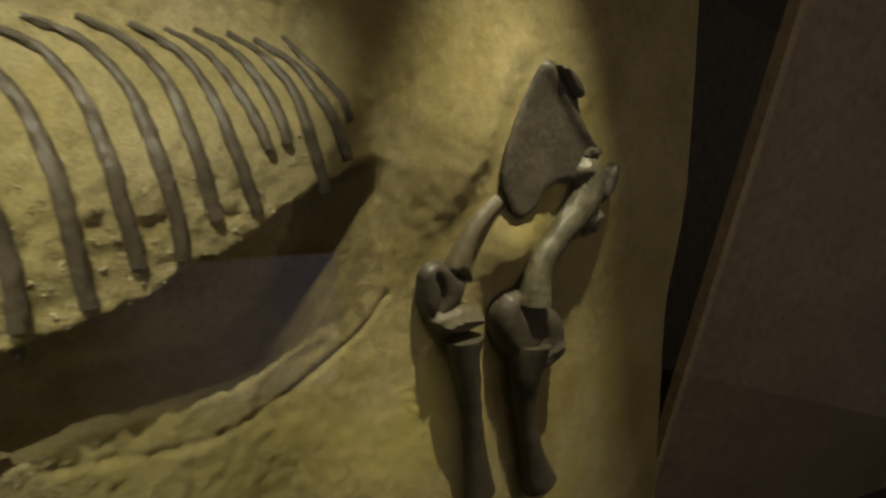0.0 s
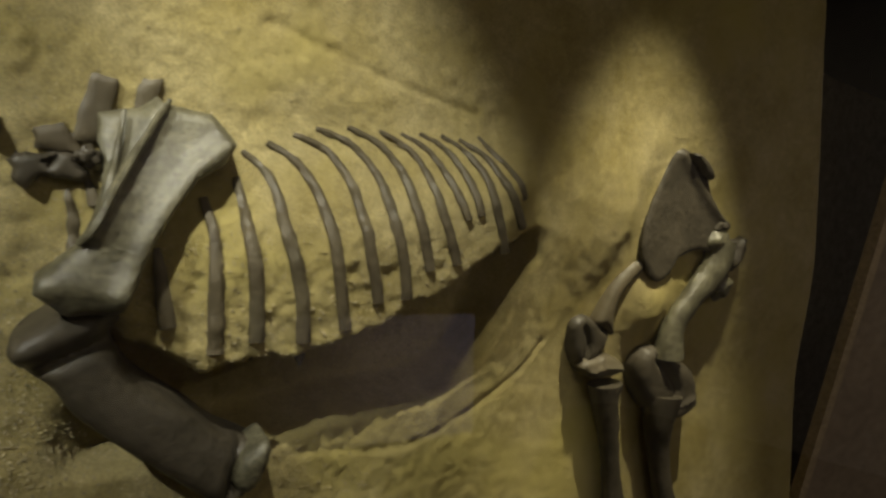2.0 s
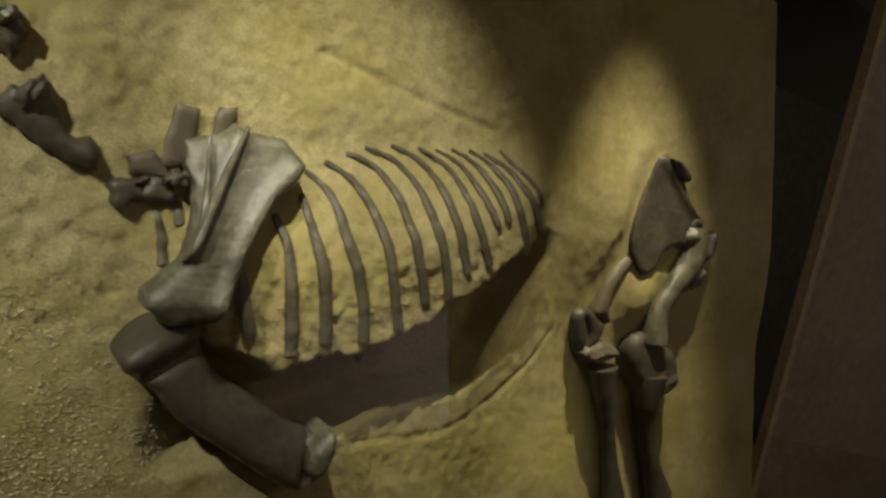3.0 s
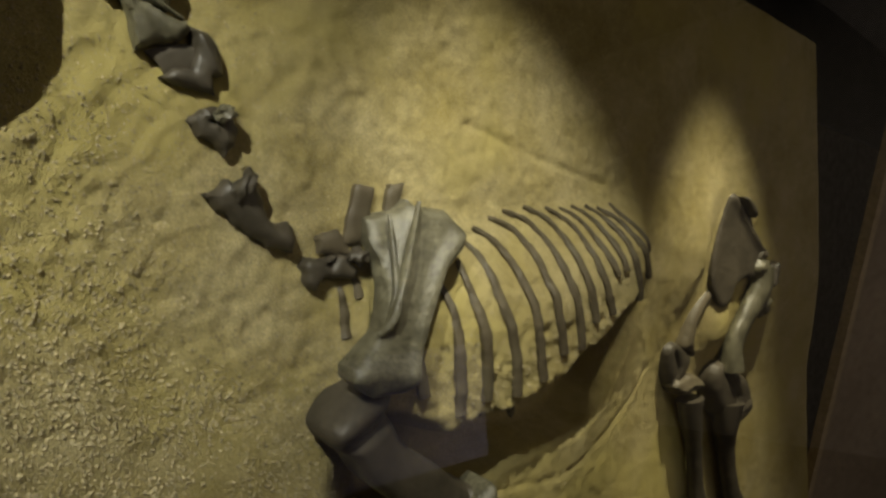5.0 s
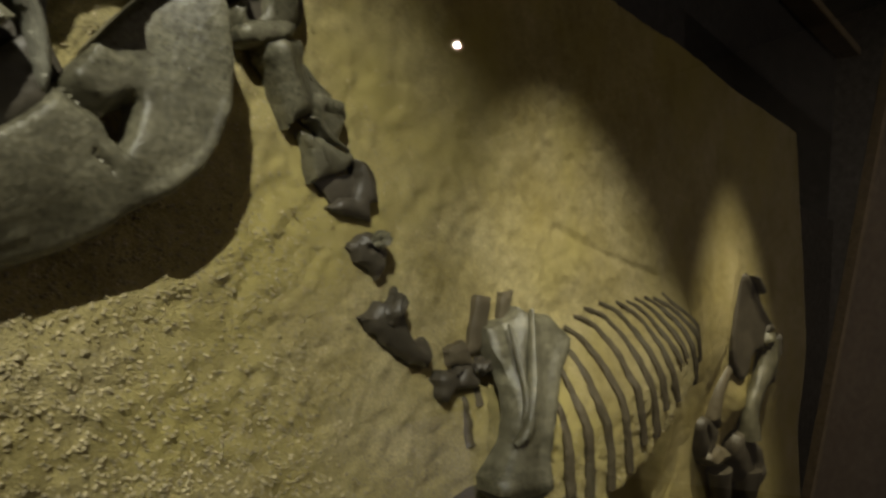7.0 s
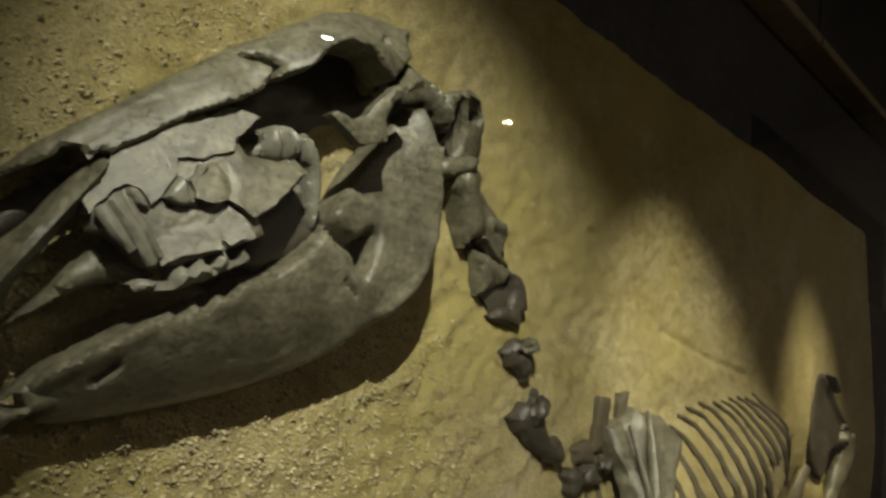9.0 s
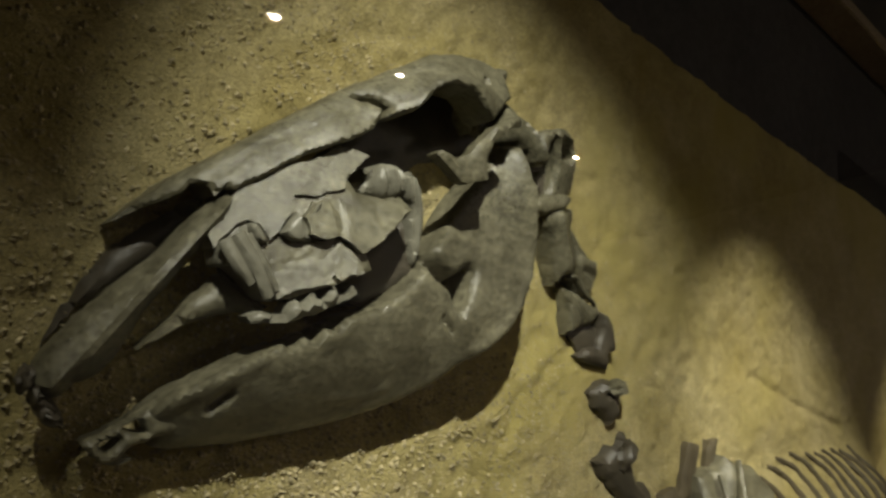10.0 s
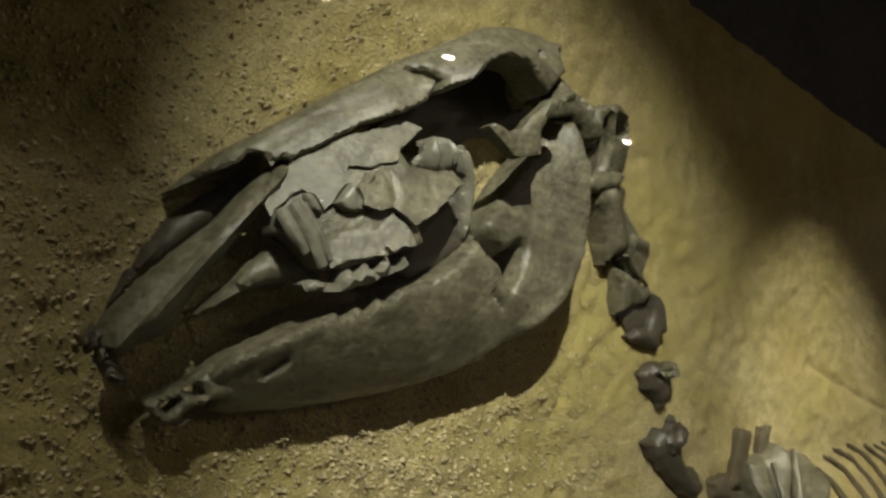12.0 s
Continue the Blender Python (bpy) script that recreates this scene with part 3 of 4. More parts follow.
    part("tooth_wall", plate_mesh(
        [(-0.949, 1.695), (-0.954, 1.710), (-0.948, 1.726), (-0.941, 1.730), (-0.930, 1.733), (-0.917, 1.742), (-0.896, 1.745), (-0.882, 1.746), (-0.872, 1.755), (-0.857, 1.744), (-0.874, 1.723), (-0.891, 1.702), (-0.905, 1.692), (-0.922, 1.703), (-0.936, 1.696)],
        [(-0.9, 1.70, 0.108), (-0.86, 1.74, 0.096), (-0.92, 1.73, 0.092)], 0.03, 0.0, 0.004, ragged=0.0014, seed=21, crisp=True, cell=0.0036,
        ridges=[([(-0.929, 1.731), (-0.922, 1.716), (-0.923, 1.704)], -0.003, 0.003)]), BONE, skull, "glossy cracked tooth-bearing wall")
    part("gum_wall", plate_mesh(
        [(-0.989, 1.677), (-0.977, 1.683), (-0.962, 1.686), (-0.947, 1.690), (-0.938, 1.694), (-0.925, 1.701), (-0.907, 1.690), (-0.902, 1.683), (-0.898, 1.677), (-0.908, 1.672), (-0.916, 1.666), (-0.921, 1.670), (-0.923, 1.667), (-0.920, 1.662), (-0.942, 1.654), (-0.953, 1.648), (-0.958, 1.644), (-0.964, 1.639), (-0.969, 1.648), (-0.979, 1.661)],
        [(-0.97, 1.66, 0.092), (-0.9, 1.68, 0.108), (-0.95, 1.64, 0.102)], 0.03, 0.0, 0.004, ragged=0.0016, seed=22, crisp=True, cell=0.0036), BONE, skull)
    # dark plate behind the teeth, coloured for the shade in the gap
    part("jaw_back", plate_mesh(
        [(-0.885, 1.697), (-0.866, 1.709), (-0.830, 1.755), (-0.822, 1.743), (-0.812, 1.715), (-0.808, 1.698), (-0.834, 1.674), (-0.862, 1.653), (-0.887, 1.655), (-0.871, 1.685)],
        0.055, 0.05, 0.006, 0.012, crisp=True, seed=23), BONE_DARK_SHADED, skull)
    part("cheek_arch", plate_mesh(
        [(-0.847, 1.804), (-0.840, 1.809), (-0.830, 1.808), (-0.821, 1.807), (-0.808, 1.815), (-0.793, 1.837), (-0.778, 1.856), (-0.762, 1.862), (-0.762, 1.853), (-0.777, 1.840), (-0.782, 1.821), (-0.778, 1.799), (-0.801, 1.788), (-0.810, 1.787), (-0.824, 1.794)],
        [(-0.83, 1.81, 0.108), (-0.74, 1.87, 0.106)], 0.018, 0.003, 0.006, crisp=True, ragged=0.001, seed=25), BONE, skull, "pale cheek arch below the eye socket")
    part("socket_bar", plate_mesh(
        [(-0.746, 1.918), (-0.732, 1.918), (-0.723, 1.911), (-0.715, 1.903), (-0.714, 1.887), (-0.734, 1.876), (-0.752, 1.861), (-0.752, 1.874), (-0.742, 1.889), (-0.743, 1.905)],
        [(-0.7, 1.92, 0.05), (-0.7, 1.88, 0.085)], 0.04, 0.010, 0.014, crisp=True, ragged=0.001, seed=27), BONE, skull)
    part("socket_splinter", plate_mesh([(-0.779, 1.901), (-0.766, 1.904), (-0.758, 1.889), (-0.762, 1.866), (-0.778, 1.877)], 0.045, 0.02, 0.004, 0.01, crisp=True, ragged=0.0015, seed=29), BONE, skull)
    part("socket_splinter", plate_mesh([(-0.767, 1.898), (-0.749, 1.891), (-0.730, 1.887), (-0.744, 1.866), (-0.757, 1.872)], 0.05, 0.02, 0.004, 0.01, crisp=True, ragged=0.0015, seed=30), BONE, skull)
    part("occiput", plate_mesh([(-0.747, 1.949), (-0.735, 1.959), (-0.721, 1.964), (-0.717, 1.947), (-0.720, 1.936), (-0.725, 1.927), (-0.734, 1.934)], 0.042, 0.05, 0.012, 0.012, crisp=True, ragged=0.0012, seed=31,
                               ridges=[([(-0.735, 1.952), (-0.726, 1.945), (-0.726, 1.934)], -0.006, 0.004)]), BONE, skull, "knobbed back of the skull")
    part("occiput_knob", plate_mesh([(-0.703, 1.917), (-0.692, 1.914), (-0.678, 1.908), (-0.658, 1.895), (-0.651, 1.878), (-0.653, 1.866), (-0.661, 1.865), (-0.674, 1.876), (-0.686, 1.883), (-0.696, 1.894)], [(-0.68, 1.92, 0.045), (-0.65, 1.86, 0.066)], 0.05, 0.014, 0.014, ragged=0.001, seed=32,
                                    ridges=[([(-0.696, 1.906), (-0.673, 1.893), (-0.658, 1.872)], 0.006, 0.005)]), BONE, skull)
    # front tooth, small splinters and the fanned rear molars
    part("molar", plate_mesh([(-1.017, 1.671), (-1.009, 1.679), (-0.998, 1.680), (-0.988, 1.673), (-0.975, 1.656), (-0.964, 1.639), (-0.973, 1.638), (-0.990, 1.651), (-1.003, 1.658), (-1.012, 1.656)], 0.096, 0.04, 0.008, 0.010, cell=0.003, seed=33), TOOTH, skull, "slanting ridged front molar")
    for column, wide in (([(-1.015, 1.674), (-1.003, 1.659), (-0.988, 1.648)], 0.0062), ([(-1.008, 1.681), (-0.992, 1.664), (-0.972, 1.640)], 0.0075), ([(-1.000, 1.683), (-0.985, 1.666), (-0.967, 1.646)], 0.0045)):
        part("molar_ridge", tube_mesh([(x, z, 0.1 - 0.004 * abs(k - 1), wide * (1 - 0.12 * k)) for k, (x, z) in enumerate(column)], 10, 0.9, 6, 0.0006, 7), TOOTH, skull)
    part("molar", plate_mesh([(-0.991, 1.682), (-0.997, 1.693), (-0.990, 1.694), (-0.980, 1.684), (-0.982, 1.680)], 0.096, 0.03, 0.006, 0.008, cell=0.003, seed=34), TOOTH, skull)
    part("molar", plate_mesh([(-0.972, 1.692), (-0.963, 1.712), (-0.958, 1.712), (-0.948, 1.698), (-0.945, 1.692), (-0.962, 1.688)], 0.100, 0.03, 0.004, 0.006, crisp=True, cell=0.003, seed=35,
                             ridges=[([(-0.959, 1.712), (-0.954, 1.703), (-0.949, 1.692)], -0.006, 0.002)]), TOOTH, skull)
    part("molar", plate_mesh([(-0.950, 1.710), (-0.946, 1.723), (-0.943, 1.727), (-0.948, 1.713), (-0.944, 1.697), (-0.944, 1.693)], 0.099, 0.03, 0.004, 0.006, crisp=True, cell=0.003, seed=36), TOOTH, skull)
    part("molar", plate_mesh([(-0.903, 1.757), (-0.894, 1.766), (-0.895, 1.777), (-0.878, 1.788), (-0.866, 1.788), (-0.855, 1.780), (-0.853, 1.764), (-0.867, 1.754), (-0.881, 1.753), (-0.902, 1.751)], [(-0.9, 1.76, 0.07), (-0.87, 1.78, 0.085)], 0.04, 0.012, 0.016, crisp=True, ragged=0.0008, cell=0.003, seed=37,
                             ridges=[([(-0.887, 1.779), (-0.888, 1.764), (-0.884, 1.753)], -0.006, 0.0025), ([(-0.877, 1.785), (-0.871, 1.770), (-0.867, 1.755)], -0.008, 0.003), ([(-0.867, 1.786), (-0.860, 1.773), (-0.856, 1.762)], -0.005, 0.0025), ([(-0.893, 1.766), (-0.893, 1.755)], -0.006, 0.003)]), TOOTH, skull, "fanned ridged rear molar")
    part("molar", plate_mesh([(-0.854, 1.785), (-0.847, 1.786), (-0.835, 1.777), (-0.822, 1.755), (-0.814, 1.727), (-0.814, 1.703), (-0.823, 1.709), (-0.838, 1.753), (-0.848, 1.765)], [(-0.85, 1.77, 0.08), (-0.83, 1.70, 0.062)], 0.04, 0.010, 0.010, cell=0.003, seed=38,
                             ridges=[([(-0.848, 1.782), (-0.834, 1.757), (-0.820, 1.717)], -0.005, 0.0025)]), TOOTH, skull, "long curved rear molar")
    part("tooth_row", plate_mesh([(-0.985, 1.623), (-0.976, 1.627), (-0.965, 1.628), (-0.955, 1.630), (-0.953, 1.638), (-0.949, 1.642), (-0.943, 1.638), (-0.940, 1.646), (-0.936, 1.651), (-0.931, 1.646), (-0.926, 1.645), (-0.922, 1.654), (-0.917, 1.661), (-0.911, 1.654), (-0.904, 1.658), (-0.901, 1.664), (-0.896, 1.659), (-0.909, 1.648), (-0.926, 1.636), (-0.944, 1.625), (-0.961, 1.620), (-0.980, 1.617)],
                                 [(-0.97, 1.62, 0.100), (-0.91, 1.65, 0.106)], 0.03, 0.007, 0.008, crisp=True, ragged=0.0016, seed=39), TOOTH, skull, "jagged row of worn tooth tips")
    for k, (a, b) in enumerate([(-1.113, 1.551), (-1.104, 1.543), (-1.096, 1.532), (-1.091, 1.527)]):
        part("incisor", knob_mesh(a, b, 0.045, 0.006, 0.010, 0.012, 20 * k, 0.4, k + 5), BONE_DARK_SHADED, skull)


def build_mandible():
    jaw = thing("horse_jawbone", "dark grey fossil lower jaw lying in its shadow under the skull", "jawbone")
    part("jaw_body", plate_mesh(
        [(-0.691, 1.855), (-0.671, 1.822), (-0.657, 1.774), (-0.654, 1.736), (-0.663, 1.695), (-0.680, 1.660), (-0.705, 1.634), (-0.734, 1.615), (-0.758, 1.590), (-0.796, 1.567), (-0.843, 1.546), (-0.900, 1.529), (-0.951, 1.515), (-1.000, 1.508), (-1.015, 1.509), (-1.018, 1.523), (-1.029, 1.535), (-1.019, 1.550), (-1.002, 1.565), (-0.985, 1.579), (-0.962, 1.596), (-0.945, 1.606), (-0.938, 1.604), (-0.926, 1.615), (-0.919, 1.613), (-0.910, 1.625), (-0.901, 1.625), (-0.892, 1.638), (-0.864, 1.650), (-0.841, 1.669), (-0.817, 1.694), (-0.809, 1.710), (-0.795, 1.738), (-0.785, 1.754), (-0.766, 1.787), (-0.743, 1.820), (-0.720, 1.865), (-0.700, 1.870)],
        [(-0.691, 1.855, 0.070), (-0.657, 1.774, 0.067), (-0.663, 1.695, 0.066), (-0.705, 1.634, 0.062), (-0.758, 1.590, 0.045), (-0.843, 1.546, 0.034), (-0.951, 1.515, 0.034), (-1.015, 1.509, 0.040), (-1.029, 1.535, 0.056), (-1.002, 1.565, 0.074), (-0.962, 1.596, 0.086), (-0.919, 1.613, 0.090), (-0.864, 1.650, 0.088), (-0.817, 1.694, 0.078), (-0.795, 1.738, 0.070), (-0.766, 1.787, 0.055), (-0.720, 1.865, 0.050), (-0.715, 1.696, 0.068), (-0.745, 1.725, 0.064), (-0.821, 1.627, 0.076), (-0.900, 1.581, 0.074), (-0.970, 1.550, 0.068)], 0.045, 0.008, 0.009, crisp=True, cell=0.004,
        holes=[[(-0.773, 1.690), (-0.744, 1.713), (-0.745, 1.682), (-0.751, 1.666), (-0.765, 1.676)]], ragged=0.0010, seed=41,
        ridges=[([(-0.962, 1.590), (-0.990, 1.569), (-1.018, 1.545)], 0.004, 0.008), ([(-0.660, 1.728), (-0.672, 1.688), (-0.691, 1.659), (-0.720, 1.634)], 0.003, 0.007),
                ([(-0.985, 1.546), (-0.978, 1.554), (-0.974, 1.559)], -0.008, 0.004), ([(-0.776, 1.658), (-0.765, 1.652), (-0.758, 1.647)], -0.006, 0.003), ([(-0.807, 1.713), (-0.790, 1.702), (-0.767, 1.698), (-0.750, 1.711)], -0.026, 0.007),
                ([(-0.880, 1.565), (-0.840, 1.572), (-0.815, 1.585)], 0.0016, 0.004)]), BONE, jaw)
    part("jaw_tip", plate_mesh(
        [(-1.003, 1.526), (-1.017, 1.520), (-1.032, 1.511), (-1.041, 1.500), (-1.053, 1.498), (-1.061, 1.504), (-1.065, 1.510), (-1.053, 1.519), (-1.039, 1.529), (-1.028, 1.541), (-1.007, 1.553)],
        [(-1.1, 1.49, 0.052), (-1.03, 1.535, 0.054)], 0.03, 0.005, 0.009, holes=[[(-1.042, 1.523), (-1.032, 1.532), (-1.024, 1.523), (-1.034, 1.520)], [(-1.056, 1.511), (-1.044, 1.517), (-1.041, 1.514), (-1.050, 1.505)]], ragged=0.0015, cell=0.003, seed=43), BONE, jaw, "broken chin end of the jaw")
    part("chin_chip", plate_mesh([(-1.052, 1.499), (-1.031, 1.503), (-1.033, 1.498), (-1.047, 1.495)], 0.048, 0.02, 0.004, 0.006, ragged=0.0015, seed=44), BONE, jaw)
    for k, (a, b) in enumerate([(-0.932, 1.606), (-0.921, 1.611), (-0.909, 1.616), (-0.898, 1.624), (-0.887, 1.632), (-0.873, 1.640)]):
        part("molar", knob_mesh(a, b, 0.052, 0.010, 0.005 + 0.002 * (k % 2), 0.012, 25, 0.2, k + 20), BONE, jaw)


# ---- the neck ----
def build_neck():
    group = "neck vertebrae between skull and chest"
    atlas = thing("neck_vertebra", "dark grey first neck vertebra tucked behind the skull", "vertebra", group)
    part("arch", plate_mesh([(-0.661, 1.896), (-0.644, 1.916), (-0.610, 1.927), (-0.587, 1.917), (-0.570, 1.886), (-0.568, 1.856), (-0.587, 1.838), (-0.629, 1.823), (-0.644, 1.843), (-0.634, 1.874)], [(-0.64, 1.9, 0.042), (-0.6, 1.84, 0.022)], 0.05, 0.008, 0.010,
                            holes=[[(-0.634, 1.874), (-0.630, 1.908), (-0.613, 1.882), (-0.611, 1.850), (-0.629, 1.843)], [(-0.614, 1.914), (-0.592, 1.911), (-0.585, 1.899), (-0.606, 1.895)]], ragged=0.001, seed=51), BONE, atlas)
    part("wing", plate_mesh([(-0.637, 1.834), (-0.581, 1.856), (-0.570, 1.846), (-0.585, 1.829), (-0.627, 1.814)], 0.03, 0.04, 0.012, 0.012, seed=52), BONE, atlas)
    # set-back sheet, darker to paint the shade inside the arch
    part("hollow", plate_mesh([(-0.640, 1.896), (-0.581, 1.933), (-0.555, 1.866), (-0.613, 1.825)], 0.012, 0.03, 0.006, 0.02, seed=53), BONE_DARK_SHADED, atlas)
    axis = thing("neck_vertebra", "long dark grey second neck vertebra half sunk in sand", "vertebra", group)
    part("body", plate_mesh([(-0.611, 1.826), (-0.585, 1.835), (-0.556, 1.844), (-0.548, 1.818), (-0.535, 1.804), (-0.505, 1.794), (-0.483, 1.792), (-0.472, 1.776), (-0.477, 1.757), (-0.481, 1.735), (-0.497, 1.739), (-0.515, 1.751), (-0.532, 1.760), (-0.548, 1.754), (-0.553, 1.741), (-0.561, 1.753), (-0.573, 1.771), (-0.587, 1.794), (-0.604, 1.810)],
                            [(-0.6, 1.81, 0.026), (-0.53, 1.75, 0.012), (-0.48, 1.74, 0.006)], 0.06, 0.016, 0.02, cell=0.004, crisp=True, ragged=0.0012, seed=54,
                            ridges=[([(-0.589, 1.831), (-0.571, 1.798), (-0.545, 1.763)], 0.006, 0.008), ([(-0.564, 1.838), (-0.554, 1.809), (-0.532, 1.787)], -0.005, 0.008), ([(-0.509, 1.772), (-0.487, 1.769)], -0.008, 0.006)]), BONE, axis)
    (a, b), (c, d), (e, f) = [(-0.549, 1.816), (-0.529, 1.801), (-0.501, 1.794)]
    part("crest", tube_mesh([(a, b, 0.008, 0.0025), (c, d, 0.007, 0.003), (e, f, -0.002, 0.002)], 8, 1.0, 5, 0.0003, 4), BONE, axis)
    third = thing("neck_vertebra", "grey third neck vertebra with a broken dark pit", "vertebra", group)
    part("body", plate_mesh([(-0.534, 1.743), (-0.516, 1.743), (-0.500, 1.741), (-0.481, 1.735), (-0.456, 1.734), (-0.450, 1.723), (-0.463, 1.706), (-0.489, 1.697), (-0.511, 1.684), (-0.519, 1.707), (-0.525, 1.726)], [(-0.54, 1.72, 0.008), (-0.47, 1.71, 0.002)], 0.05, 0.014, 0.018, cell=0.004, crisp=True, ragged=0.0012, seed=55,
                            ridges=[([(-0.513, 1.739), (-0.494, 1.722), (-0.480, 1.707)], -0.006, 0.008), ([(-0.527, 1.740), (-0.517, 1.711), (-0.511, 1.689)], 0.004, 0.004)]), BONE, third)
    (a, b), (c, d), (e, f), (g, h) = [(-0.538, 1.754), (-0.520, 1.760), (-0.497, 1.744), (-0.463, 1.734)]
    part("crest", tube_mesh([(a, b, 0.0, 0.003), (c, d, 0.005, 0.0035), (e, f, 0.003, 0.0035), (g, h, -0.006, 0.0025)], 8, 1.2, 6, 0.0003, 5), BONE, third, "thin pale curved crest")
    part("rear_end", plate_mesh([(-0.453, 1.730), (-0.430, 1.726), (-0.416, 1.714), (-0.405, 1.679), (-0.419, 1.675), (-0.413, 1.652), (-0.424, 1.654), (-0.463, 1.654), (-0.482, 1.660), (-0.467, 1.674), (-0.445, 1.678), (-0.445, 1.705)], -0.002, 0.05, 0.010, 0.014, cell=0.004, crisp=True, ragged=0.0015, seed=57,
                                ridges=[([(-0.443, 1.720), (-0.427, 1.697), (-0.417, 1.677)], 0.005, 0.006)]), BONE_DARK_SHADED, third)
    # sunk sheet whose darker colour stands for the pit's shade
    part("pit", plate_mesh([(-0.501, 1.687), (-0.478, 1.700), (-0.453, 1.707), (-0.439, 1.706), (-0.434, 1.681), (-0.457, 1.672), (-0.474, 1.665), (-0.484, 1.676)], -0.014, 0.03, 0.002, 0.008, crisp=True, seed=58), BONE_DARK_SHADED, third)
    fourth = thing("neck_vertebra", "small dark fourth neck vertebra almost buried in sand", "vertebra", group)
    part("body", plate_mesh([(-0.445, 1.613), (-0.436, 1.624), (-0.421, 1.636), (-0.388, 1.637), (-0.380, 1.613), (-0.382, 1.593), (-0.393, 1.576), (-0.411, 1.593), (-0.430, 1.598)], -0.002, 0.05, 0.010, 0.012, crisp=True, ragged=0.0025, seed=59,
                            holes=[[(-0.417, 1.619), (-0.406, 1.625), (-0.404, 1.616)]], ridges=[([(-0.428, 1.629), (-0.405, 1.609), (-0.396, 1.595)], 0.008, 0.005)]), BONE_DARK_SHADED, fourth)
    part("process", knob_mesh(*([(-0.404, 1.629)])[0], 0.002, 0.016, 0.01, 0.014, 30, 0.5, 3), BONE, fourth)
    fifth = thing("neck_vertebra", "jagged dark fifth neck vertebra leaning in the sand", "vertebra", group)
    part("body", plate_mesh([(-0.416, 1.527), (-0.396, 1.536), (-0.389, 1.549), (-0.371, 1.545), (-0.362, 1.557), (-0.356, 1.569), (-0.346, 1.551), (-0.337, 1.529), (-0.329, 1.506), (-0.309, 1.495), (-0.295, 1.504), (-0.282, 1.480), (-0.284, 1.459), (-0.315, 1.464), (-0.344, 1.475), (-0.373, 1.493), (-0.397, 1.510)], 0.0, 0.05, 0.012, 0.018, crisp=True, ragged=0.003, seed=60,
                            ridges=[([(-0.388, 1.540), (-0.358, 1.512), (-0.297, 1.476)], 0.006, 0.01)]), BONE_DARK_SHADED, fifth)
    part("process", knob_mesh(*([(-0.369, 1.542)])[0], 0.004, 0.022, 0.012, 0.014, 60, 0.6, 9), BONE_DARK_SHADED, fifth)
    sixth = thing("neck_vertebra", "dark knobbly lowest neck vertebra in front of the shoulder blade", "vertebra", group)
    part("body", plate_mesh([(-0.272, 1.442), (-0.263, 1.455), (-0.244, 1.457), (-0.225, 1.460), (-0.201, 1.458), (-0.181, 1.445), (-0.182, 1.429), (-0.214, 1.427), (-0.234, 1.429), (-0.248, 1.409), (-0.262, 1.422)], 0.004, 0.05, 0.010, 0.012, cell=0.004, crisp=True, ragged=0.004, seed=61,
                            holes=[[(-0.233, 1.449), (-0.221, 1.453), (-0.222, 1.443)]]), BONE_DARK_SHADED, sixth)
    part("process", plate_mesh([(-0.245, 1.462), (-0.250, 1.488), (-0.217, 1.499), (-0.204, 1.484), (-0.179, 1.454), (-0.208, 1.461)], -0.004, 0.04, 0.006, 0.012, ragged=0.003, crisp=True, seed=62), RIB, sixth)
    part("knob", knob_mesh(*([(-0.185, 1.463)])[0], 0.002, 0.014, 0.012, 0.014, 0, 0.6, 4), BONE_DARK_SHADED, sixth)


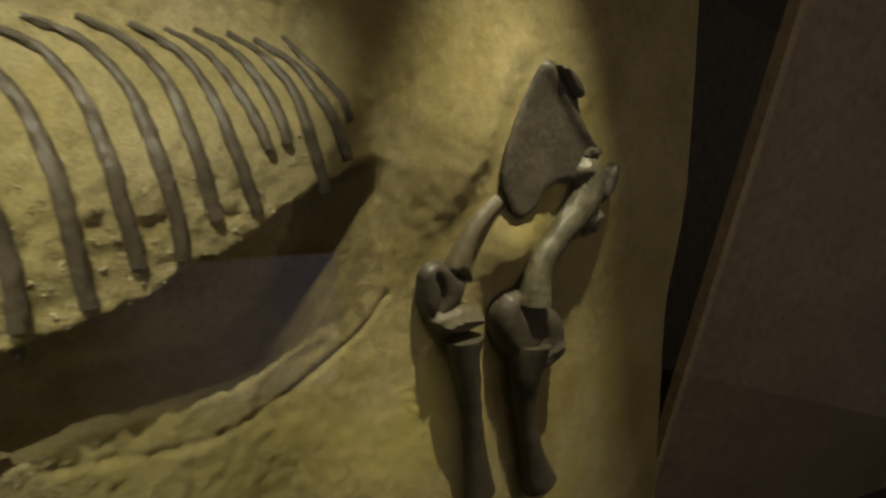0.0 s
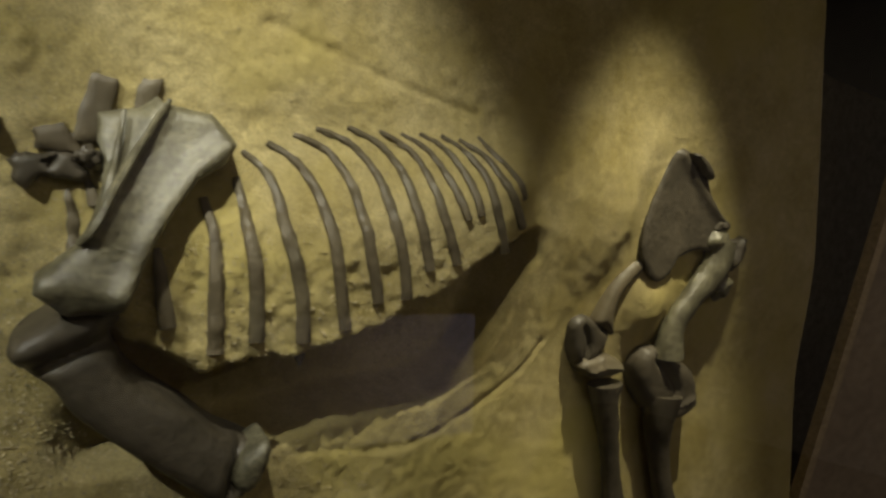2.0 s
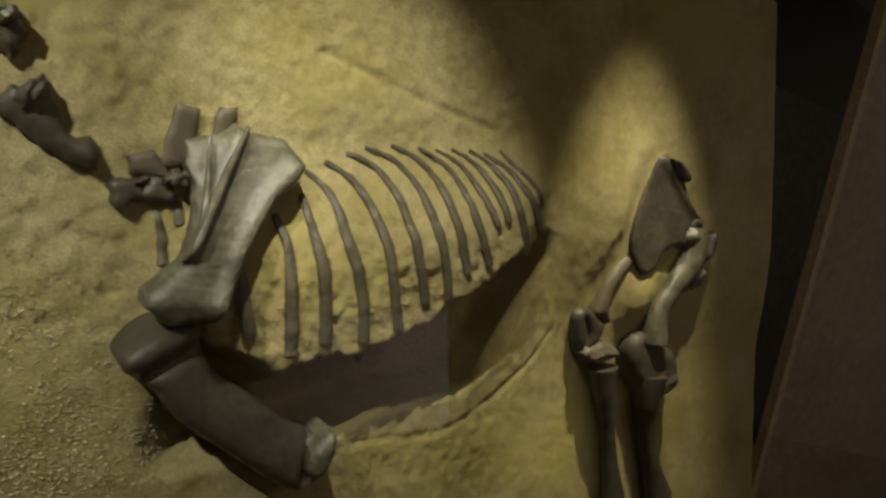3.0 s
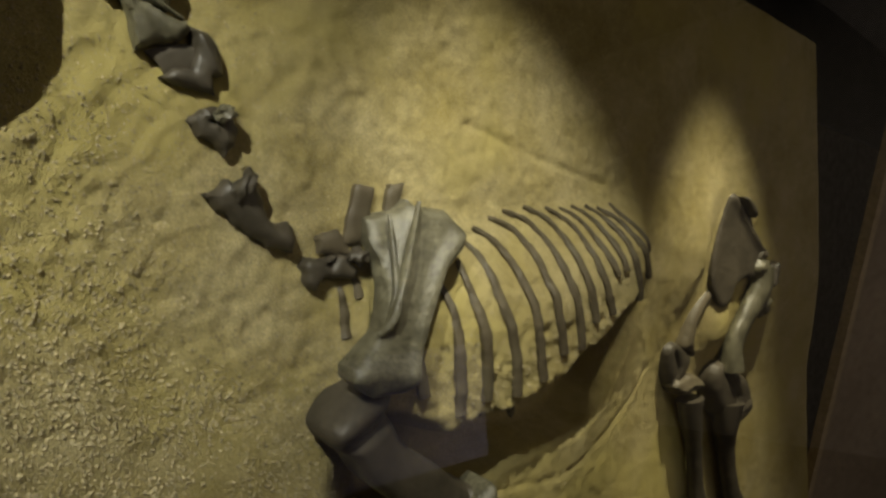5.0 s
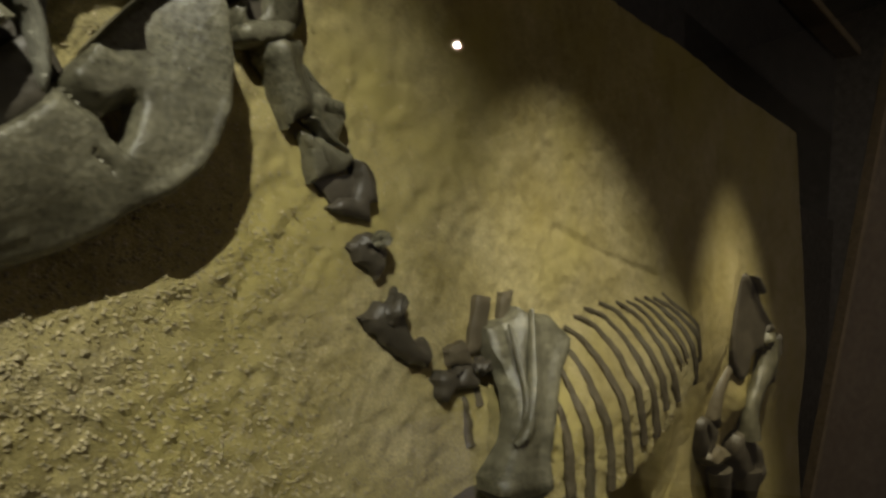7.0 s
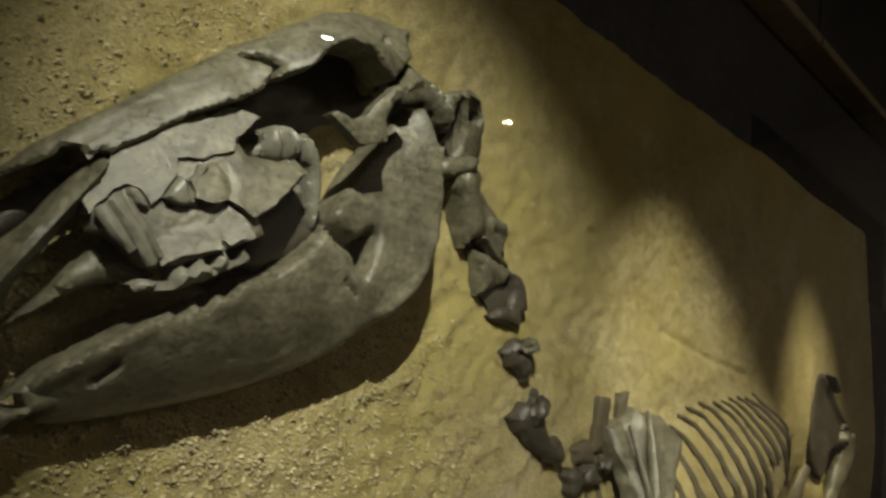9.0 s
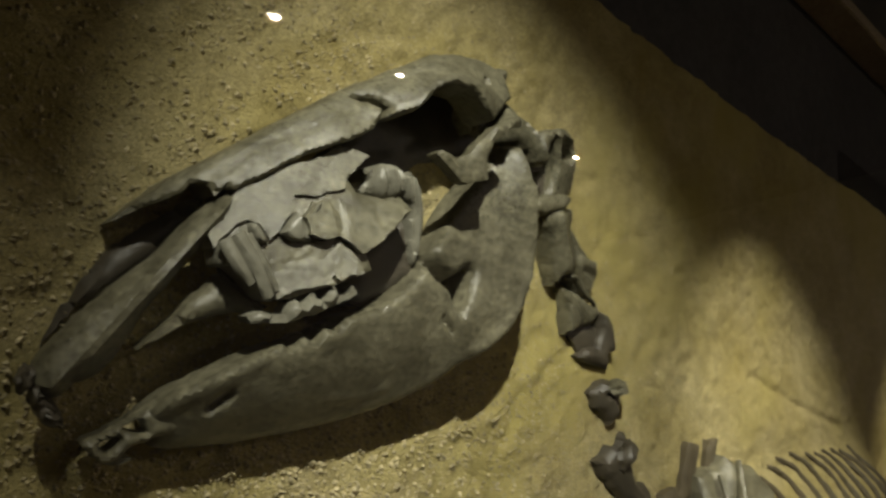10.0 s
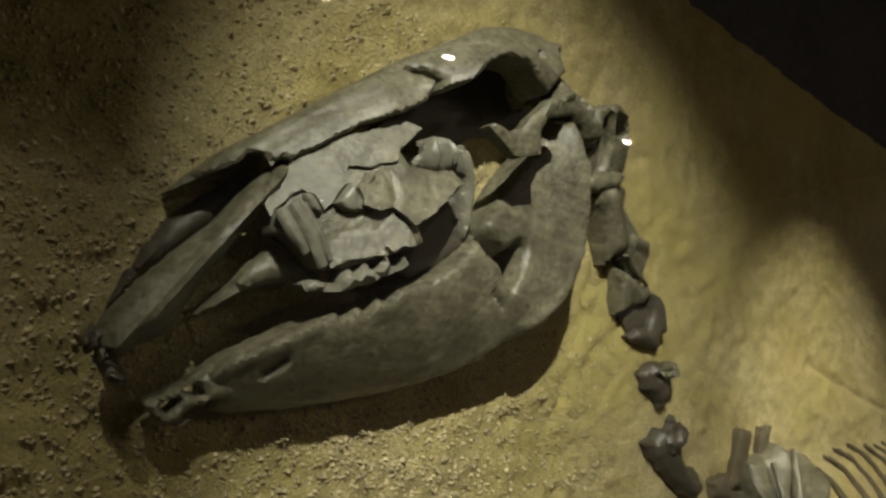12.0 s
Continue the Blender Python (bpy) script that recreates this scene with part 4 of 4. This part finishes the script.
# ---- the shoulder ----
def build_shoulder():
    for pts, seed in (([(-0.208, 1.481), (-0.200, 1.538), (-0.193, 1.568), (-0.178, 1.567), (-0.163, 1.567), (-0.167, 1.526), (-0.171, 1.487), (-0.196, 1.478)], 70), ([(-0.140, 1.524), (-0.141, 1.559), (-0.136, 1.578), (-0.123, 1.577), (-0.111, 1.583), (-0.115, 1.557), (-0.121, 1.528)], 71)):
        spine = thing("back_spine", "flat grey-brown vertebral spine standing behind the shoulder blade", "bone", "spines of the back vertebrae")
        part("blade", plate_mesh(pts, -0.006, 0.04, 0.004, 0.010, ragged=0.002, crisp=True, seed=seed), RIB, spine)
    blade = thing("shoulder_blade", "broad grey fossil shoulder blade with a shiny raised spine", "bone")
    part("blade", plate_mesh(
        [(-0.182, 1.519), (-0.158, 1.530), (-0.134, 1.537), (-0.117, 1.556), (-0.108, 1.548), (-0.087, 1.547), (-0.047, 1.548), (-0.029, 1.532), (-0.013, 1.512), (-0.024, 1.484), (-0.057, 1.457), (-0.083, 1.414), (-0.102, 1.365), (-0.113, 1.325), (-0.124, 1.286), (-0.136, 1.279), (-0.185, 1.272), (-0.206, 1.284), (-0.223, 1.297), (-0.224, 1.314), (-0.204, 1.335), (-0.182, 1.356), (-0.172, 1.387), (-0.167, 1.431), (-0.167, 1.460), (-0.179, 1.487)],
        [(-0.17, 1.50, 0.020), (-0.10, 1.53, 0.026), (-0.02, 1.50, 0.040), (-0.10, 1.40, 0.072), (-0.165, 1.41, 0.070), (-0.17, 1.30, 0.086), (-0.13, 1.29, 0.086)], 0.04, 0.009, 0.02, seed=73, crisp=True, ragged=0.0012,
        ridges=[([(-0.105, 1.553), (-0.130, 1.493), (-0.153, 1.435), (-0.170, 1.383)], 0.008, 0.012), ([(-0.151, 1.530), (-0.155, 1.480), (-0.167, 1.422)], -0.004, 0.008),
                ([(-0.021, 1.509), (-0.063, 1.463), (-0.099, 1.388), (-0.122, 1.302)], 0.012, 0.016), ([(-0.216, 1.303), (-0.185, 1.313), (-0.136, 1.301)], 0.016, 0.024)]), BONE, blade)
    part("spine", tube_mesh([(-0.103, 1.553, 0.024, 0.0030), (-0.130, 1.493, 0.052, 0.0050), (-0.153, 1.435, 0.075, 0.0065), (-0.170, 1.383, 0.085, 0.0060), (-0.184, 1.361, 0.076, 0.0040)], 10, 1.5, 6, 0.0006, 5), BONE, blade, "shiny raised ridge along the blade")
    part("ridge", tube_mesh([(-0.154, 1.528, 0.023, 0.0030), (-0.157, 1.469, 0.052, 0.0045), (-0.163, 1.417, 0.075, 0.0050), (-0.175, 1.366, 0.076, 0.0030)], 10, 1.2, 6, 0.0004, 6), BONE, blade, "thin glinting ridge beside the spine")
    arm = thing("upper_arm_bone", "massive grey upper foreleg bone below the shoulder blade, shaft darkened for shade", "bone")
    # the shoulder blade's shade on the shaft is put into its darker colour
    part("shaft", plate_mesh(
        [(-0.241, 1.225), (-0.222, 1.252), (-0.190, 1.273), (-0.158, 1.283), (-0.132, 1.276), (-0.123, 1.261), (-0.130, 1.245), (-0.123, 1.222), (-0.094, 1.187), (-0.030, 1.149), (0.021, 1.113), (0.055, 1.098), (0.083, 1.085), (0.105, 1.068), (0.089, 1.025), (0.053, 1.006), (0.015, 1.019), (-0.039, 1.054), (-0.107, 1.101), (-0.158, 1.139), (-0.190, 1.177), (-0.214, 1.192), (-0.230, 1.203)],
        [(-0.2, 1.23, 0.078), (-0.05, 1.13, 0.068), (0.07, 1.06, 0.058)], 0.09, 0.030, 0.034, seed=76,
        ridges=[([(-0.226, 1.195), (-0.191, 1.211), (-0.153, 1.230), (-0.124, 1.244)], -0.012, 0.009), ([(0.053, 1.026), (0.056, 1.056), (0.061, 1.089)], -0.022, 0.010), ([(-0.233, 1.220), (-0.201, 1.238), (-0.164, 1.257)], 0.010, 0.016),
                ([(-0.116, 1.216), (-0.046, 1.156), (0.027, 1.110)], 0.008, 0.014), ([(-0.188, 1.261), (-0.214, 1.243), (-0.238, 1.230)], 0.006, 0.008)]), BONE_DARK_SHADED, arm, "thick shaft with rounded joint head")
    part("knuckle", plate_mesh([(0.052, 1.037), (0.059, 1.069), (0.079, 1.094), (0.096, 1.102), (0.105, 1.078), (0.094, 1.037), (0.075, 1.020)], 0.066, 0.08, 0.022, 0.02, seed=77), BONE, arm, "rounded outer knuckle")


# ---- the rib cage ----
def rib(points, thick, seed):
    path = []
    line = smooth_line(points, 3)
    for i, (x, z) in enumerate(line):
        k = i / (len(line) - 1)
        depth = min(float(hollow(np.array(x), np.array(z))), float(sand(x, z)))
        if path and k > 0.7:
            depth = min(depth, last + 0.003)
        last = depth
        path.append((x, z, -depth + 0.0005, thick * (0.45 + 0.55 * min(1, k * 1.7))))
    ob = link_mesh("rib", tube_mesh(path, 10, 0.7, 6, 0.0011, seed), RIB)
    tagged(ob, "curved dark grey fossil rib half sunk in sediment", "rib", "ribs of the rib cage")


def build_ribs():
    rib([(-0.203, 1.414), (-0.190, 1.373), (-0.185, 1.339)], 0.0085, 1)
    rib([(-0.187, 1.440), (-0.176, 1.419), (-0.169, 1.400)], 0.0080, 2)
    rib([(-0.091, 1.359), (-0.079, 1.313), (-0.063, 1.255)], 0.0115, 3)
    rib([(-0.042, 1.434), (-0.025, 1.393), (-0.015, 1.331), (-0.006, 1.266), (-0.001, 1.227)], 0.0115, 4)
    rib([(-0.001, 1.469), (0.013, 1.422), (0.030, 1.369), (0.044, 1.303), (0.052, 1.248)], 0.0115, 5)
    rib([(0.006, 1.507), (0.035, 1.487), (0.056, 1.457), (0.070, 1.414), (0.089, 1.367), (0.109, 1.308), (0.119, 1.251)], 0.0105, 6)
    rib([(0.038, 1.526), (0.079, 1.509), (0.110, 1.478), (0.133, 1.431), (0.152, 1.373), (0.170, 1.312), (0.181, 1.275)], 0.0100, 7)
    rib([(0.076, 1.546), (0.125, 1.534), (0.162, 1.496), (0.183, 1.447), (0.200, 1.396), (0.220, 1.343), (0.227, 1.320)], 0.0098, 8)
    rib([(0.109, 1.562), (0.164, 1.550), (0.207, 1.512), (0.226, 1.471), (0.242, 1.428), (0.262, 1.375), (0.274, 1.330)], 0.0095, 9)
    rib([(0.158, 1.575), (0.210, 1.559), (0.248, 1.524), (0.268, 1.477), (0.284, 1.434), (0.306, 1.379)], 0.0088, 10)
    rib([(0.209, 1.580), (0.262, 1.559), (0.297, 1.514), (0.317, 1.466), (0.340, 1.421), (0.354, 1.394)], 0.0085, 11)
    rib([(0.246, 1.583), (0.289, 1.569), (0.321, 1.537), (0.342, 1.503), (0.360, 1.468)], 0.0075, 12)
    rib([(0.279, 1.590), (0.327, 1.574), (0.358, 1.539), (0.372, 1.508), (0.382, 1.478)], 0.0075, 13)
    rib([(0.318, 1.595), (0.361, 1.578), (0.391, 1.545), (0.407, 1.499), (0.433, 1.452), (0.449, 1.424)], 0.0085, 14)
    rib([(0.352, 1.596), (0.398, 1.575), (0.427, 1.536), (0.462, 1.495), (0.483, 1.470)], 0.0085, 15)
    rib([(0.388, 1.608), (0.426, 1.575), (0.459, 1.541), (0.479, 1.521)], 0.0070, 16)
    for pts, seed in (([(0.044, 1.267), (0.065, 1.264), (0.061, 1.223), (0.049, 1.217)], 64), ([(0.115, 1.260), (0.129, 1.264), (0.129, 1.222), (0.126, 1.208), (0.116, 1.221)], 65)):
        tip = thing("rib_tip", "pale broken rib end jutting over the hollow", "rib", "broken rib ends")
        part("splinter", plate_mesh(pts, 0.05, 0.012, 0.004, 0.006, crisp=True, ragged=0.0015, cell=0.004, seed=seed), RIB, tip)


# ---- the hind legs ----
def build_hind():
    hip = thing("hip_bone", "fan-shaped fossil hip bone in the sediment, darkened for shade", "bone")
    # shade of the sunken hip is painted in with the darker bone
    part("fan", plate_mesh(
        [(0.901, 1.686), (0.935, 1.694), (0.970, 1.679), (1.002, 1.656), (1.030, 1.607), (1.067, 1.571), (1.103, 1.556), (1.085, 1.530), (1.071, 1.492), (1.012, 1.489), (0.959, 1.463), (0.937, 1.421), (0.902, 1.407), (0.869, 1.438), (0.850, 1.477), (0.852, 1.535), (0.872, 1.608)],
        [(0.92, 1.67, -0.040), (0.86, 1.45, -0.030), (1.07, 1.55, -0.026)], 0.06, 0.004, 0.008, ragged=0.002, seed=81,
        ridges=[([(0.922, 1.681), (1.011, 1.604), (1.083, 1.554)], 0.010, 0.012)]), BONE_DARK_SHADED, hip)
    # darker colour offsets the strong lamp on the socket
    part("socket", knob_mesh(*([(1.066, 1.551)])[0], -0.03, 0.020, 0.013, 0.018, 30, 0.3, 5), BONE_DARK_SHADED, hip)
    part("crest", plate_mesh([(0.930, 1.688), (0.965, 1.686), (1.001, 1.663), (0.999, 1.642), (0.957, 1.664)], -0.012, 0.03, 0.008, 0.01, ragged=0.002, seed=82), BONE_DARK_SHADED, hip)
    thigh = thing("thigh_bone", "grey slanting fossil thigh bone with knobbed upper end", "bone", "thigh bones of the hind legs")
    (a, b), (c, d), (e, f), (g, h), (i, j) = [(1.089, 1.521), (1.081, 1.451), (1.033, 1.379), (0.999, 1.309), (1.003, 1.241)]
    part("shaft", tube_mesh([(a, b, -0.03, 0.034), (c, d, -0.03, 0.036), (e, f, -0.034, 0.028), (g, h, -0.038, 0.029), (i, j, -0.04, 0.040)], 16, 0.8, 6, 0.002, 7), BONE, thigh)
    part("head", knob_mesh(*([(1.069, 1.516)])[0], -0.032, 0.036, 0.028, 0.028, 0, 0.2, 2), BONE, thigh)
    # knob coloured darker to offset the strong lamp
    part("outer_knob", knob_mesh(*([(1.141, 1.497)])[0], -0.036, 0.026, 0.042, 0.026, -25, 0.35, 3), BONE_DARK_SHADED, thigh)
    part("third_knob", knob_mesh(*([(1.127, 1.417)])[0], -0.04, 0.024, 0.034, 0.022, -30, 0.35, 4), BONE, thigh)
    other = thing("thigh_bone", "grey-brown fossil thigh bone mostly covered by sand", "bone", "thigh bones of the hind legs")
    part("shaft", plate_mesh([(0.906, 1.444), (0.869, 1.405), (0.838, 1.363), (0.829, 1.317), (0.840, 1.276), (0.804, 1.289), (0.777, 1.298), (0.787, 1.340), (0.806, 1.386), (0.842, 1.434), (0.873, 1.457)], -0.038, 0.06, 0.02, 0.03, seed=85), RIB, other)
    cap = thing("kneecap", "dark pitted fossil knee end of the buried thigh", "bone")
    part("knuckle", plate_mesh([(0.722, 1.274), (0.725, 1.305), (0.762, 1.314), (0.797, 1.297), (0.830, 1.279), (0.825, 1.246), (0.794, 1.213), (0.761, 1.206), (0.740, 1.224)], -0.045, 0.07, 0.024, 0.022, ragged=0.002, seed=86,
                               ridges=[([(0.752, 1.288), (0.774, 1.251), (0.767, 1.212)], -0.012, 0.006)]), BONE_DARK_SHADED, cap)
    shin = thing("shin_bone", "dark fossil shin bone with a broad cracked head", "bone", "shin bones of the hind legs")
    (a, b), (c, d), (e, f), (g, h), (i, j) = [(0.842, 1.172), (0.853, 1.128), (0.895, 1.033), (0.935, 0.933), (0.977, 0.827)]
    part("shaft", tube_mesh([(a, b, -0.05, 0.040), (c, d, -0.05, 0.033), (e, f, -0.055, 0.024), (g, h, -0.06, 0.024), (i, j, -0.06, 0.036)], 16, 0.8, 6, 0.002, 8), BONE_DARK_SHADED, shin)
    part("head", plate_mesh([(0.756, 1.207), (0.789, 1.227), (0.832, 1.235), (0.871, 1.223), (0.883, 1.201), (0.845, 1.187), (0.792, 1.182)], -0.035, 0.07, 0.02, 0.016, ragged=0.002, seed=88,
                            ridges=[([(0.780, 1.196), (0.821, 1.209), (0.866, 1.208)], 0.008, 0.006)]), RIB, shin, "brown cracked joint surface")
    shin = thing("shin_bone", "long dark fossil shin bone below the thigh", "bone", "shin bones of the hind legs")
    (a, b), (c, d), (e, f), (g, h), (i, j) = [(1.024, 1.152), (1.029, 1.092), (1.056, 1.016), (1.108, 0.906), (1.165, 0.813)]
    part("shaft", tube_mesh([(a, b, -0.05, 0.052), (c, d, -0.05, 0.040), (e, f, -0.055, 0.029), (g, h, -0.058, 0.028), (i, j, -0.06, 0.044)], 16, 0.8, 6, 0.002, 9), BONE_DARK_SHADED, shin)
    part("head", plate_mesh([(0.920, 1.233), (0.938, 1.257), (0.981, 1.259), (1.039, 1.236), (1.094, 1.216), (1.125, 1.174), (1.113, 1.135), (1.066, 1.113), (1.005, 1.108), (0.951, 1.145), (0.922, 1.192)], -0.028, 0.07, 0.03, 0.03, ragged=0.0015, seed=89,
                            ridges=[([(0.969, 1.234), (1.050, 1.166), (1.021, 1.124)], -0.014, 0.010), ([(1.001, 1.122), (1.062, 1.127), (1.114, 1.152)], 0.010, 0.008)]), BONE_DARK_SHADED, shin, "dark knuckled knee joint")
    part("knee_lip", plate_mesh([(0.997, 1.115), (1.054, 1.133), (1.112, 1.151), (1.122, 1.132), (1.083, 1.104), (1.023, 1.095)], -0.024, 0.05, 0.012, 0.012, seed=90), BONE_DARK_SHADED, shin)


build_skull()
build_mandible()
build_neck()
build_shoulder()
build_ribs()
build_hind()
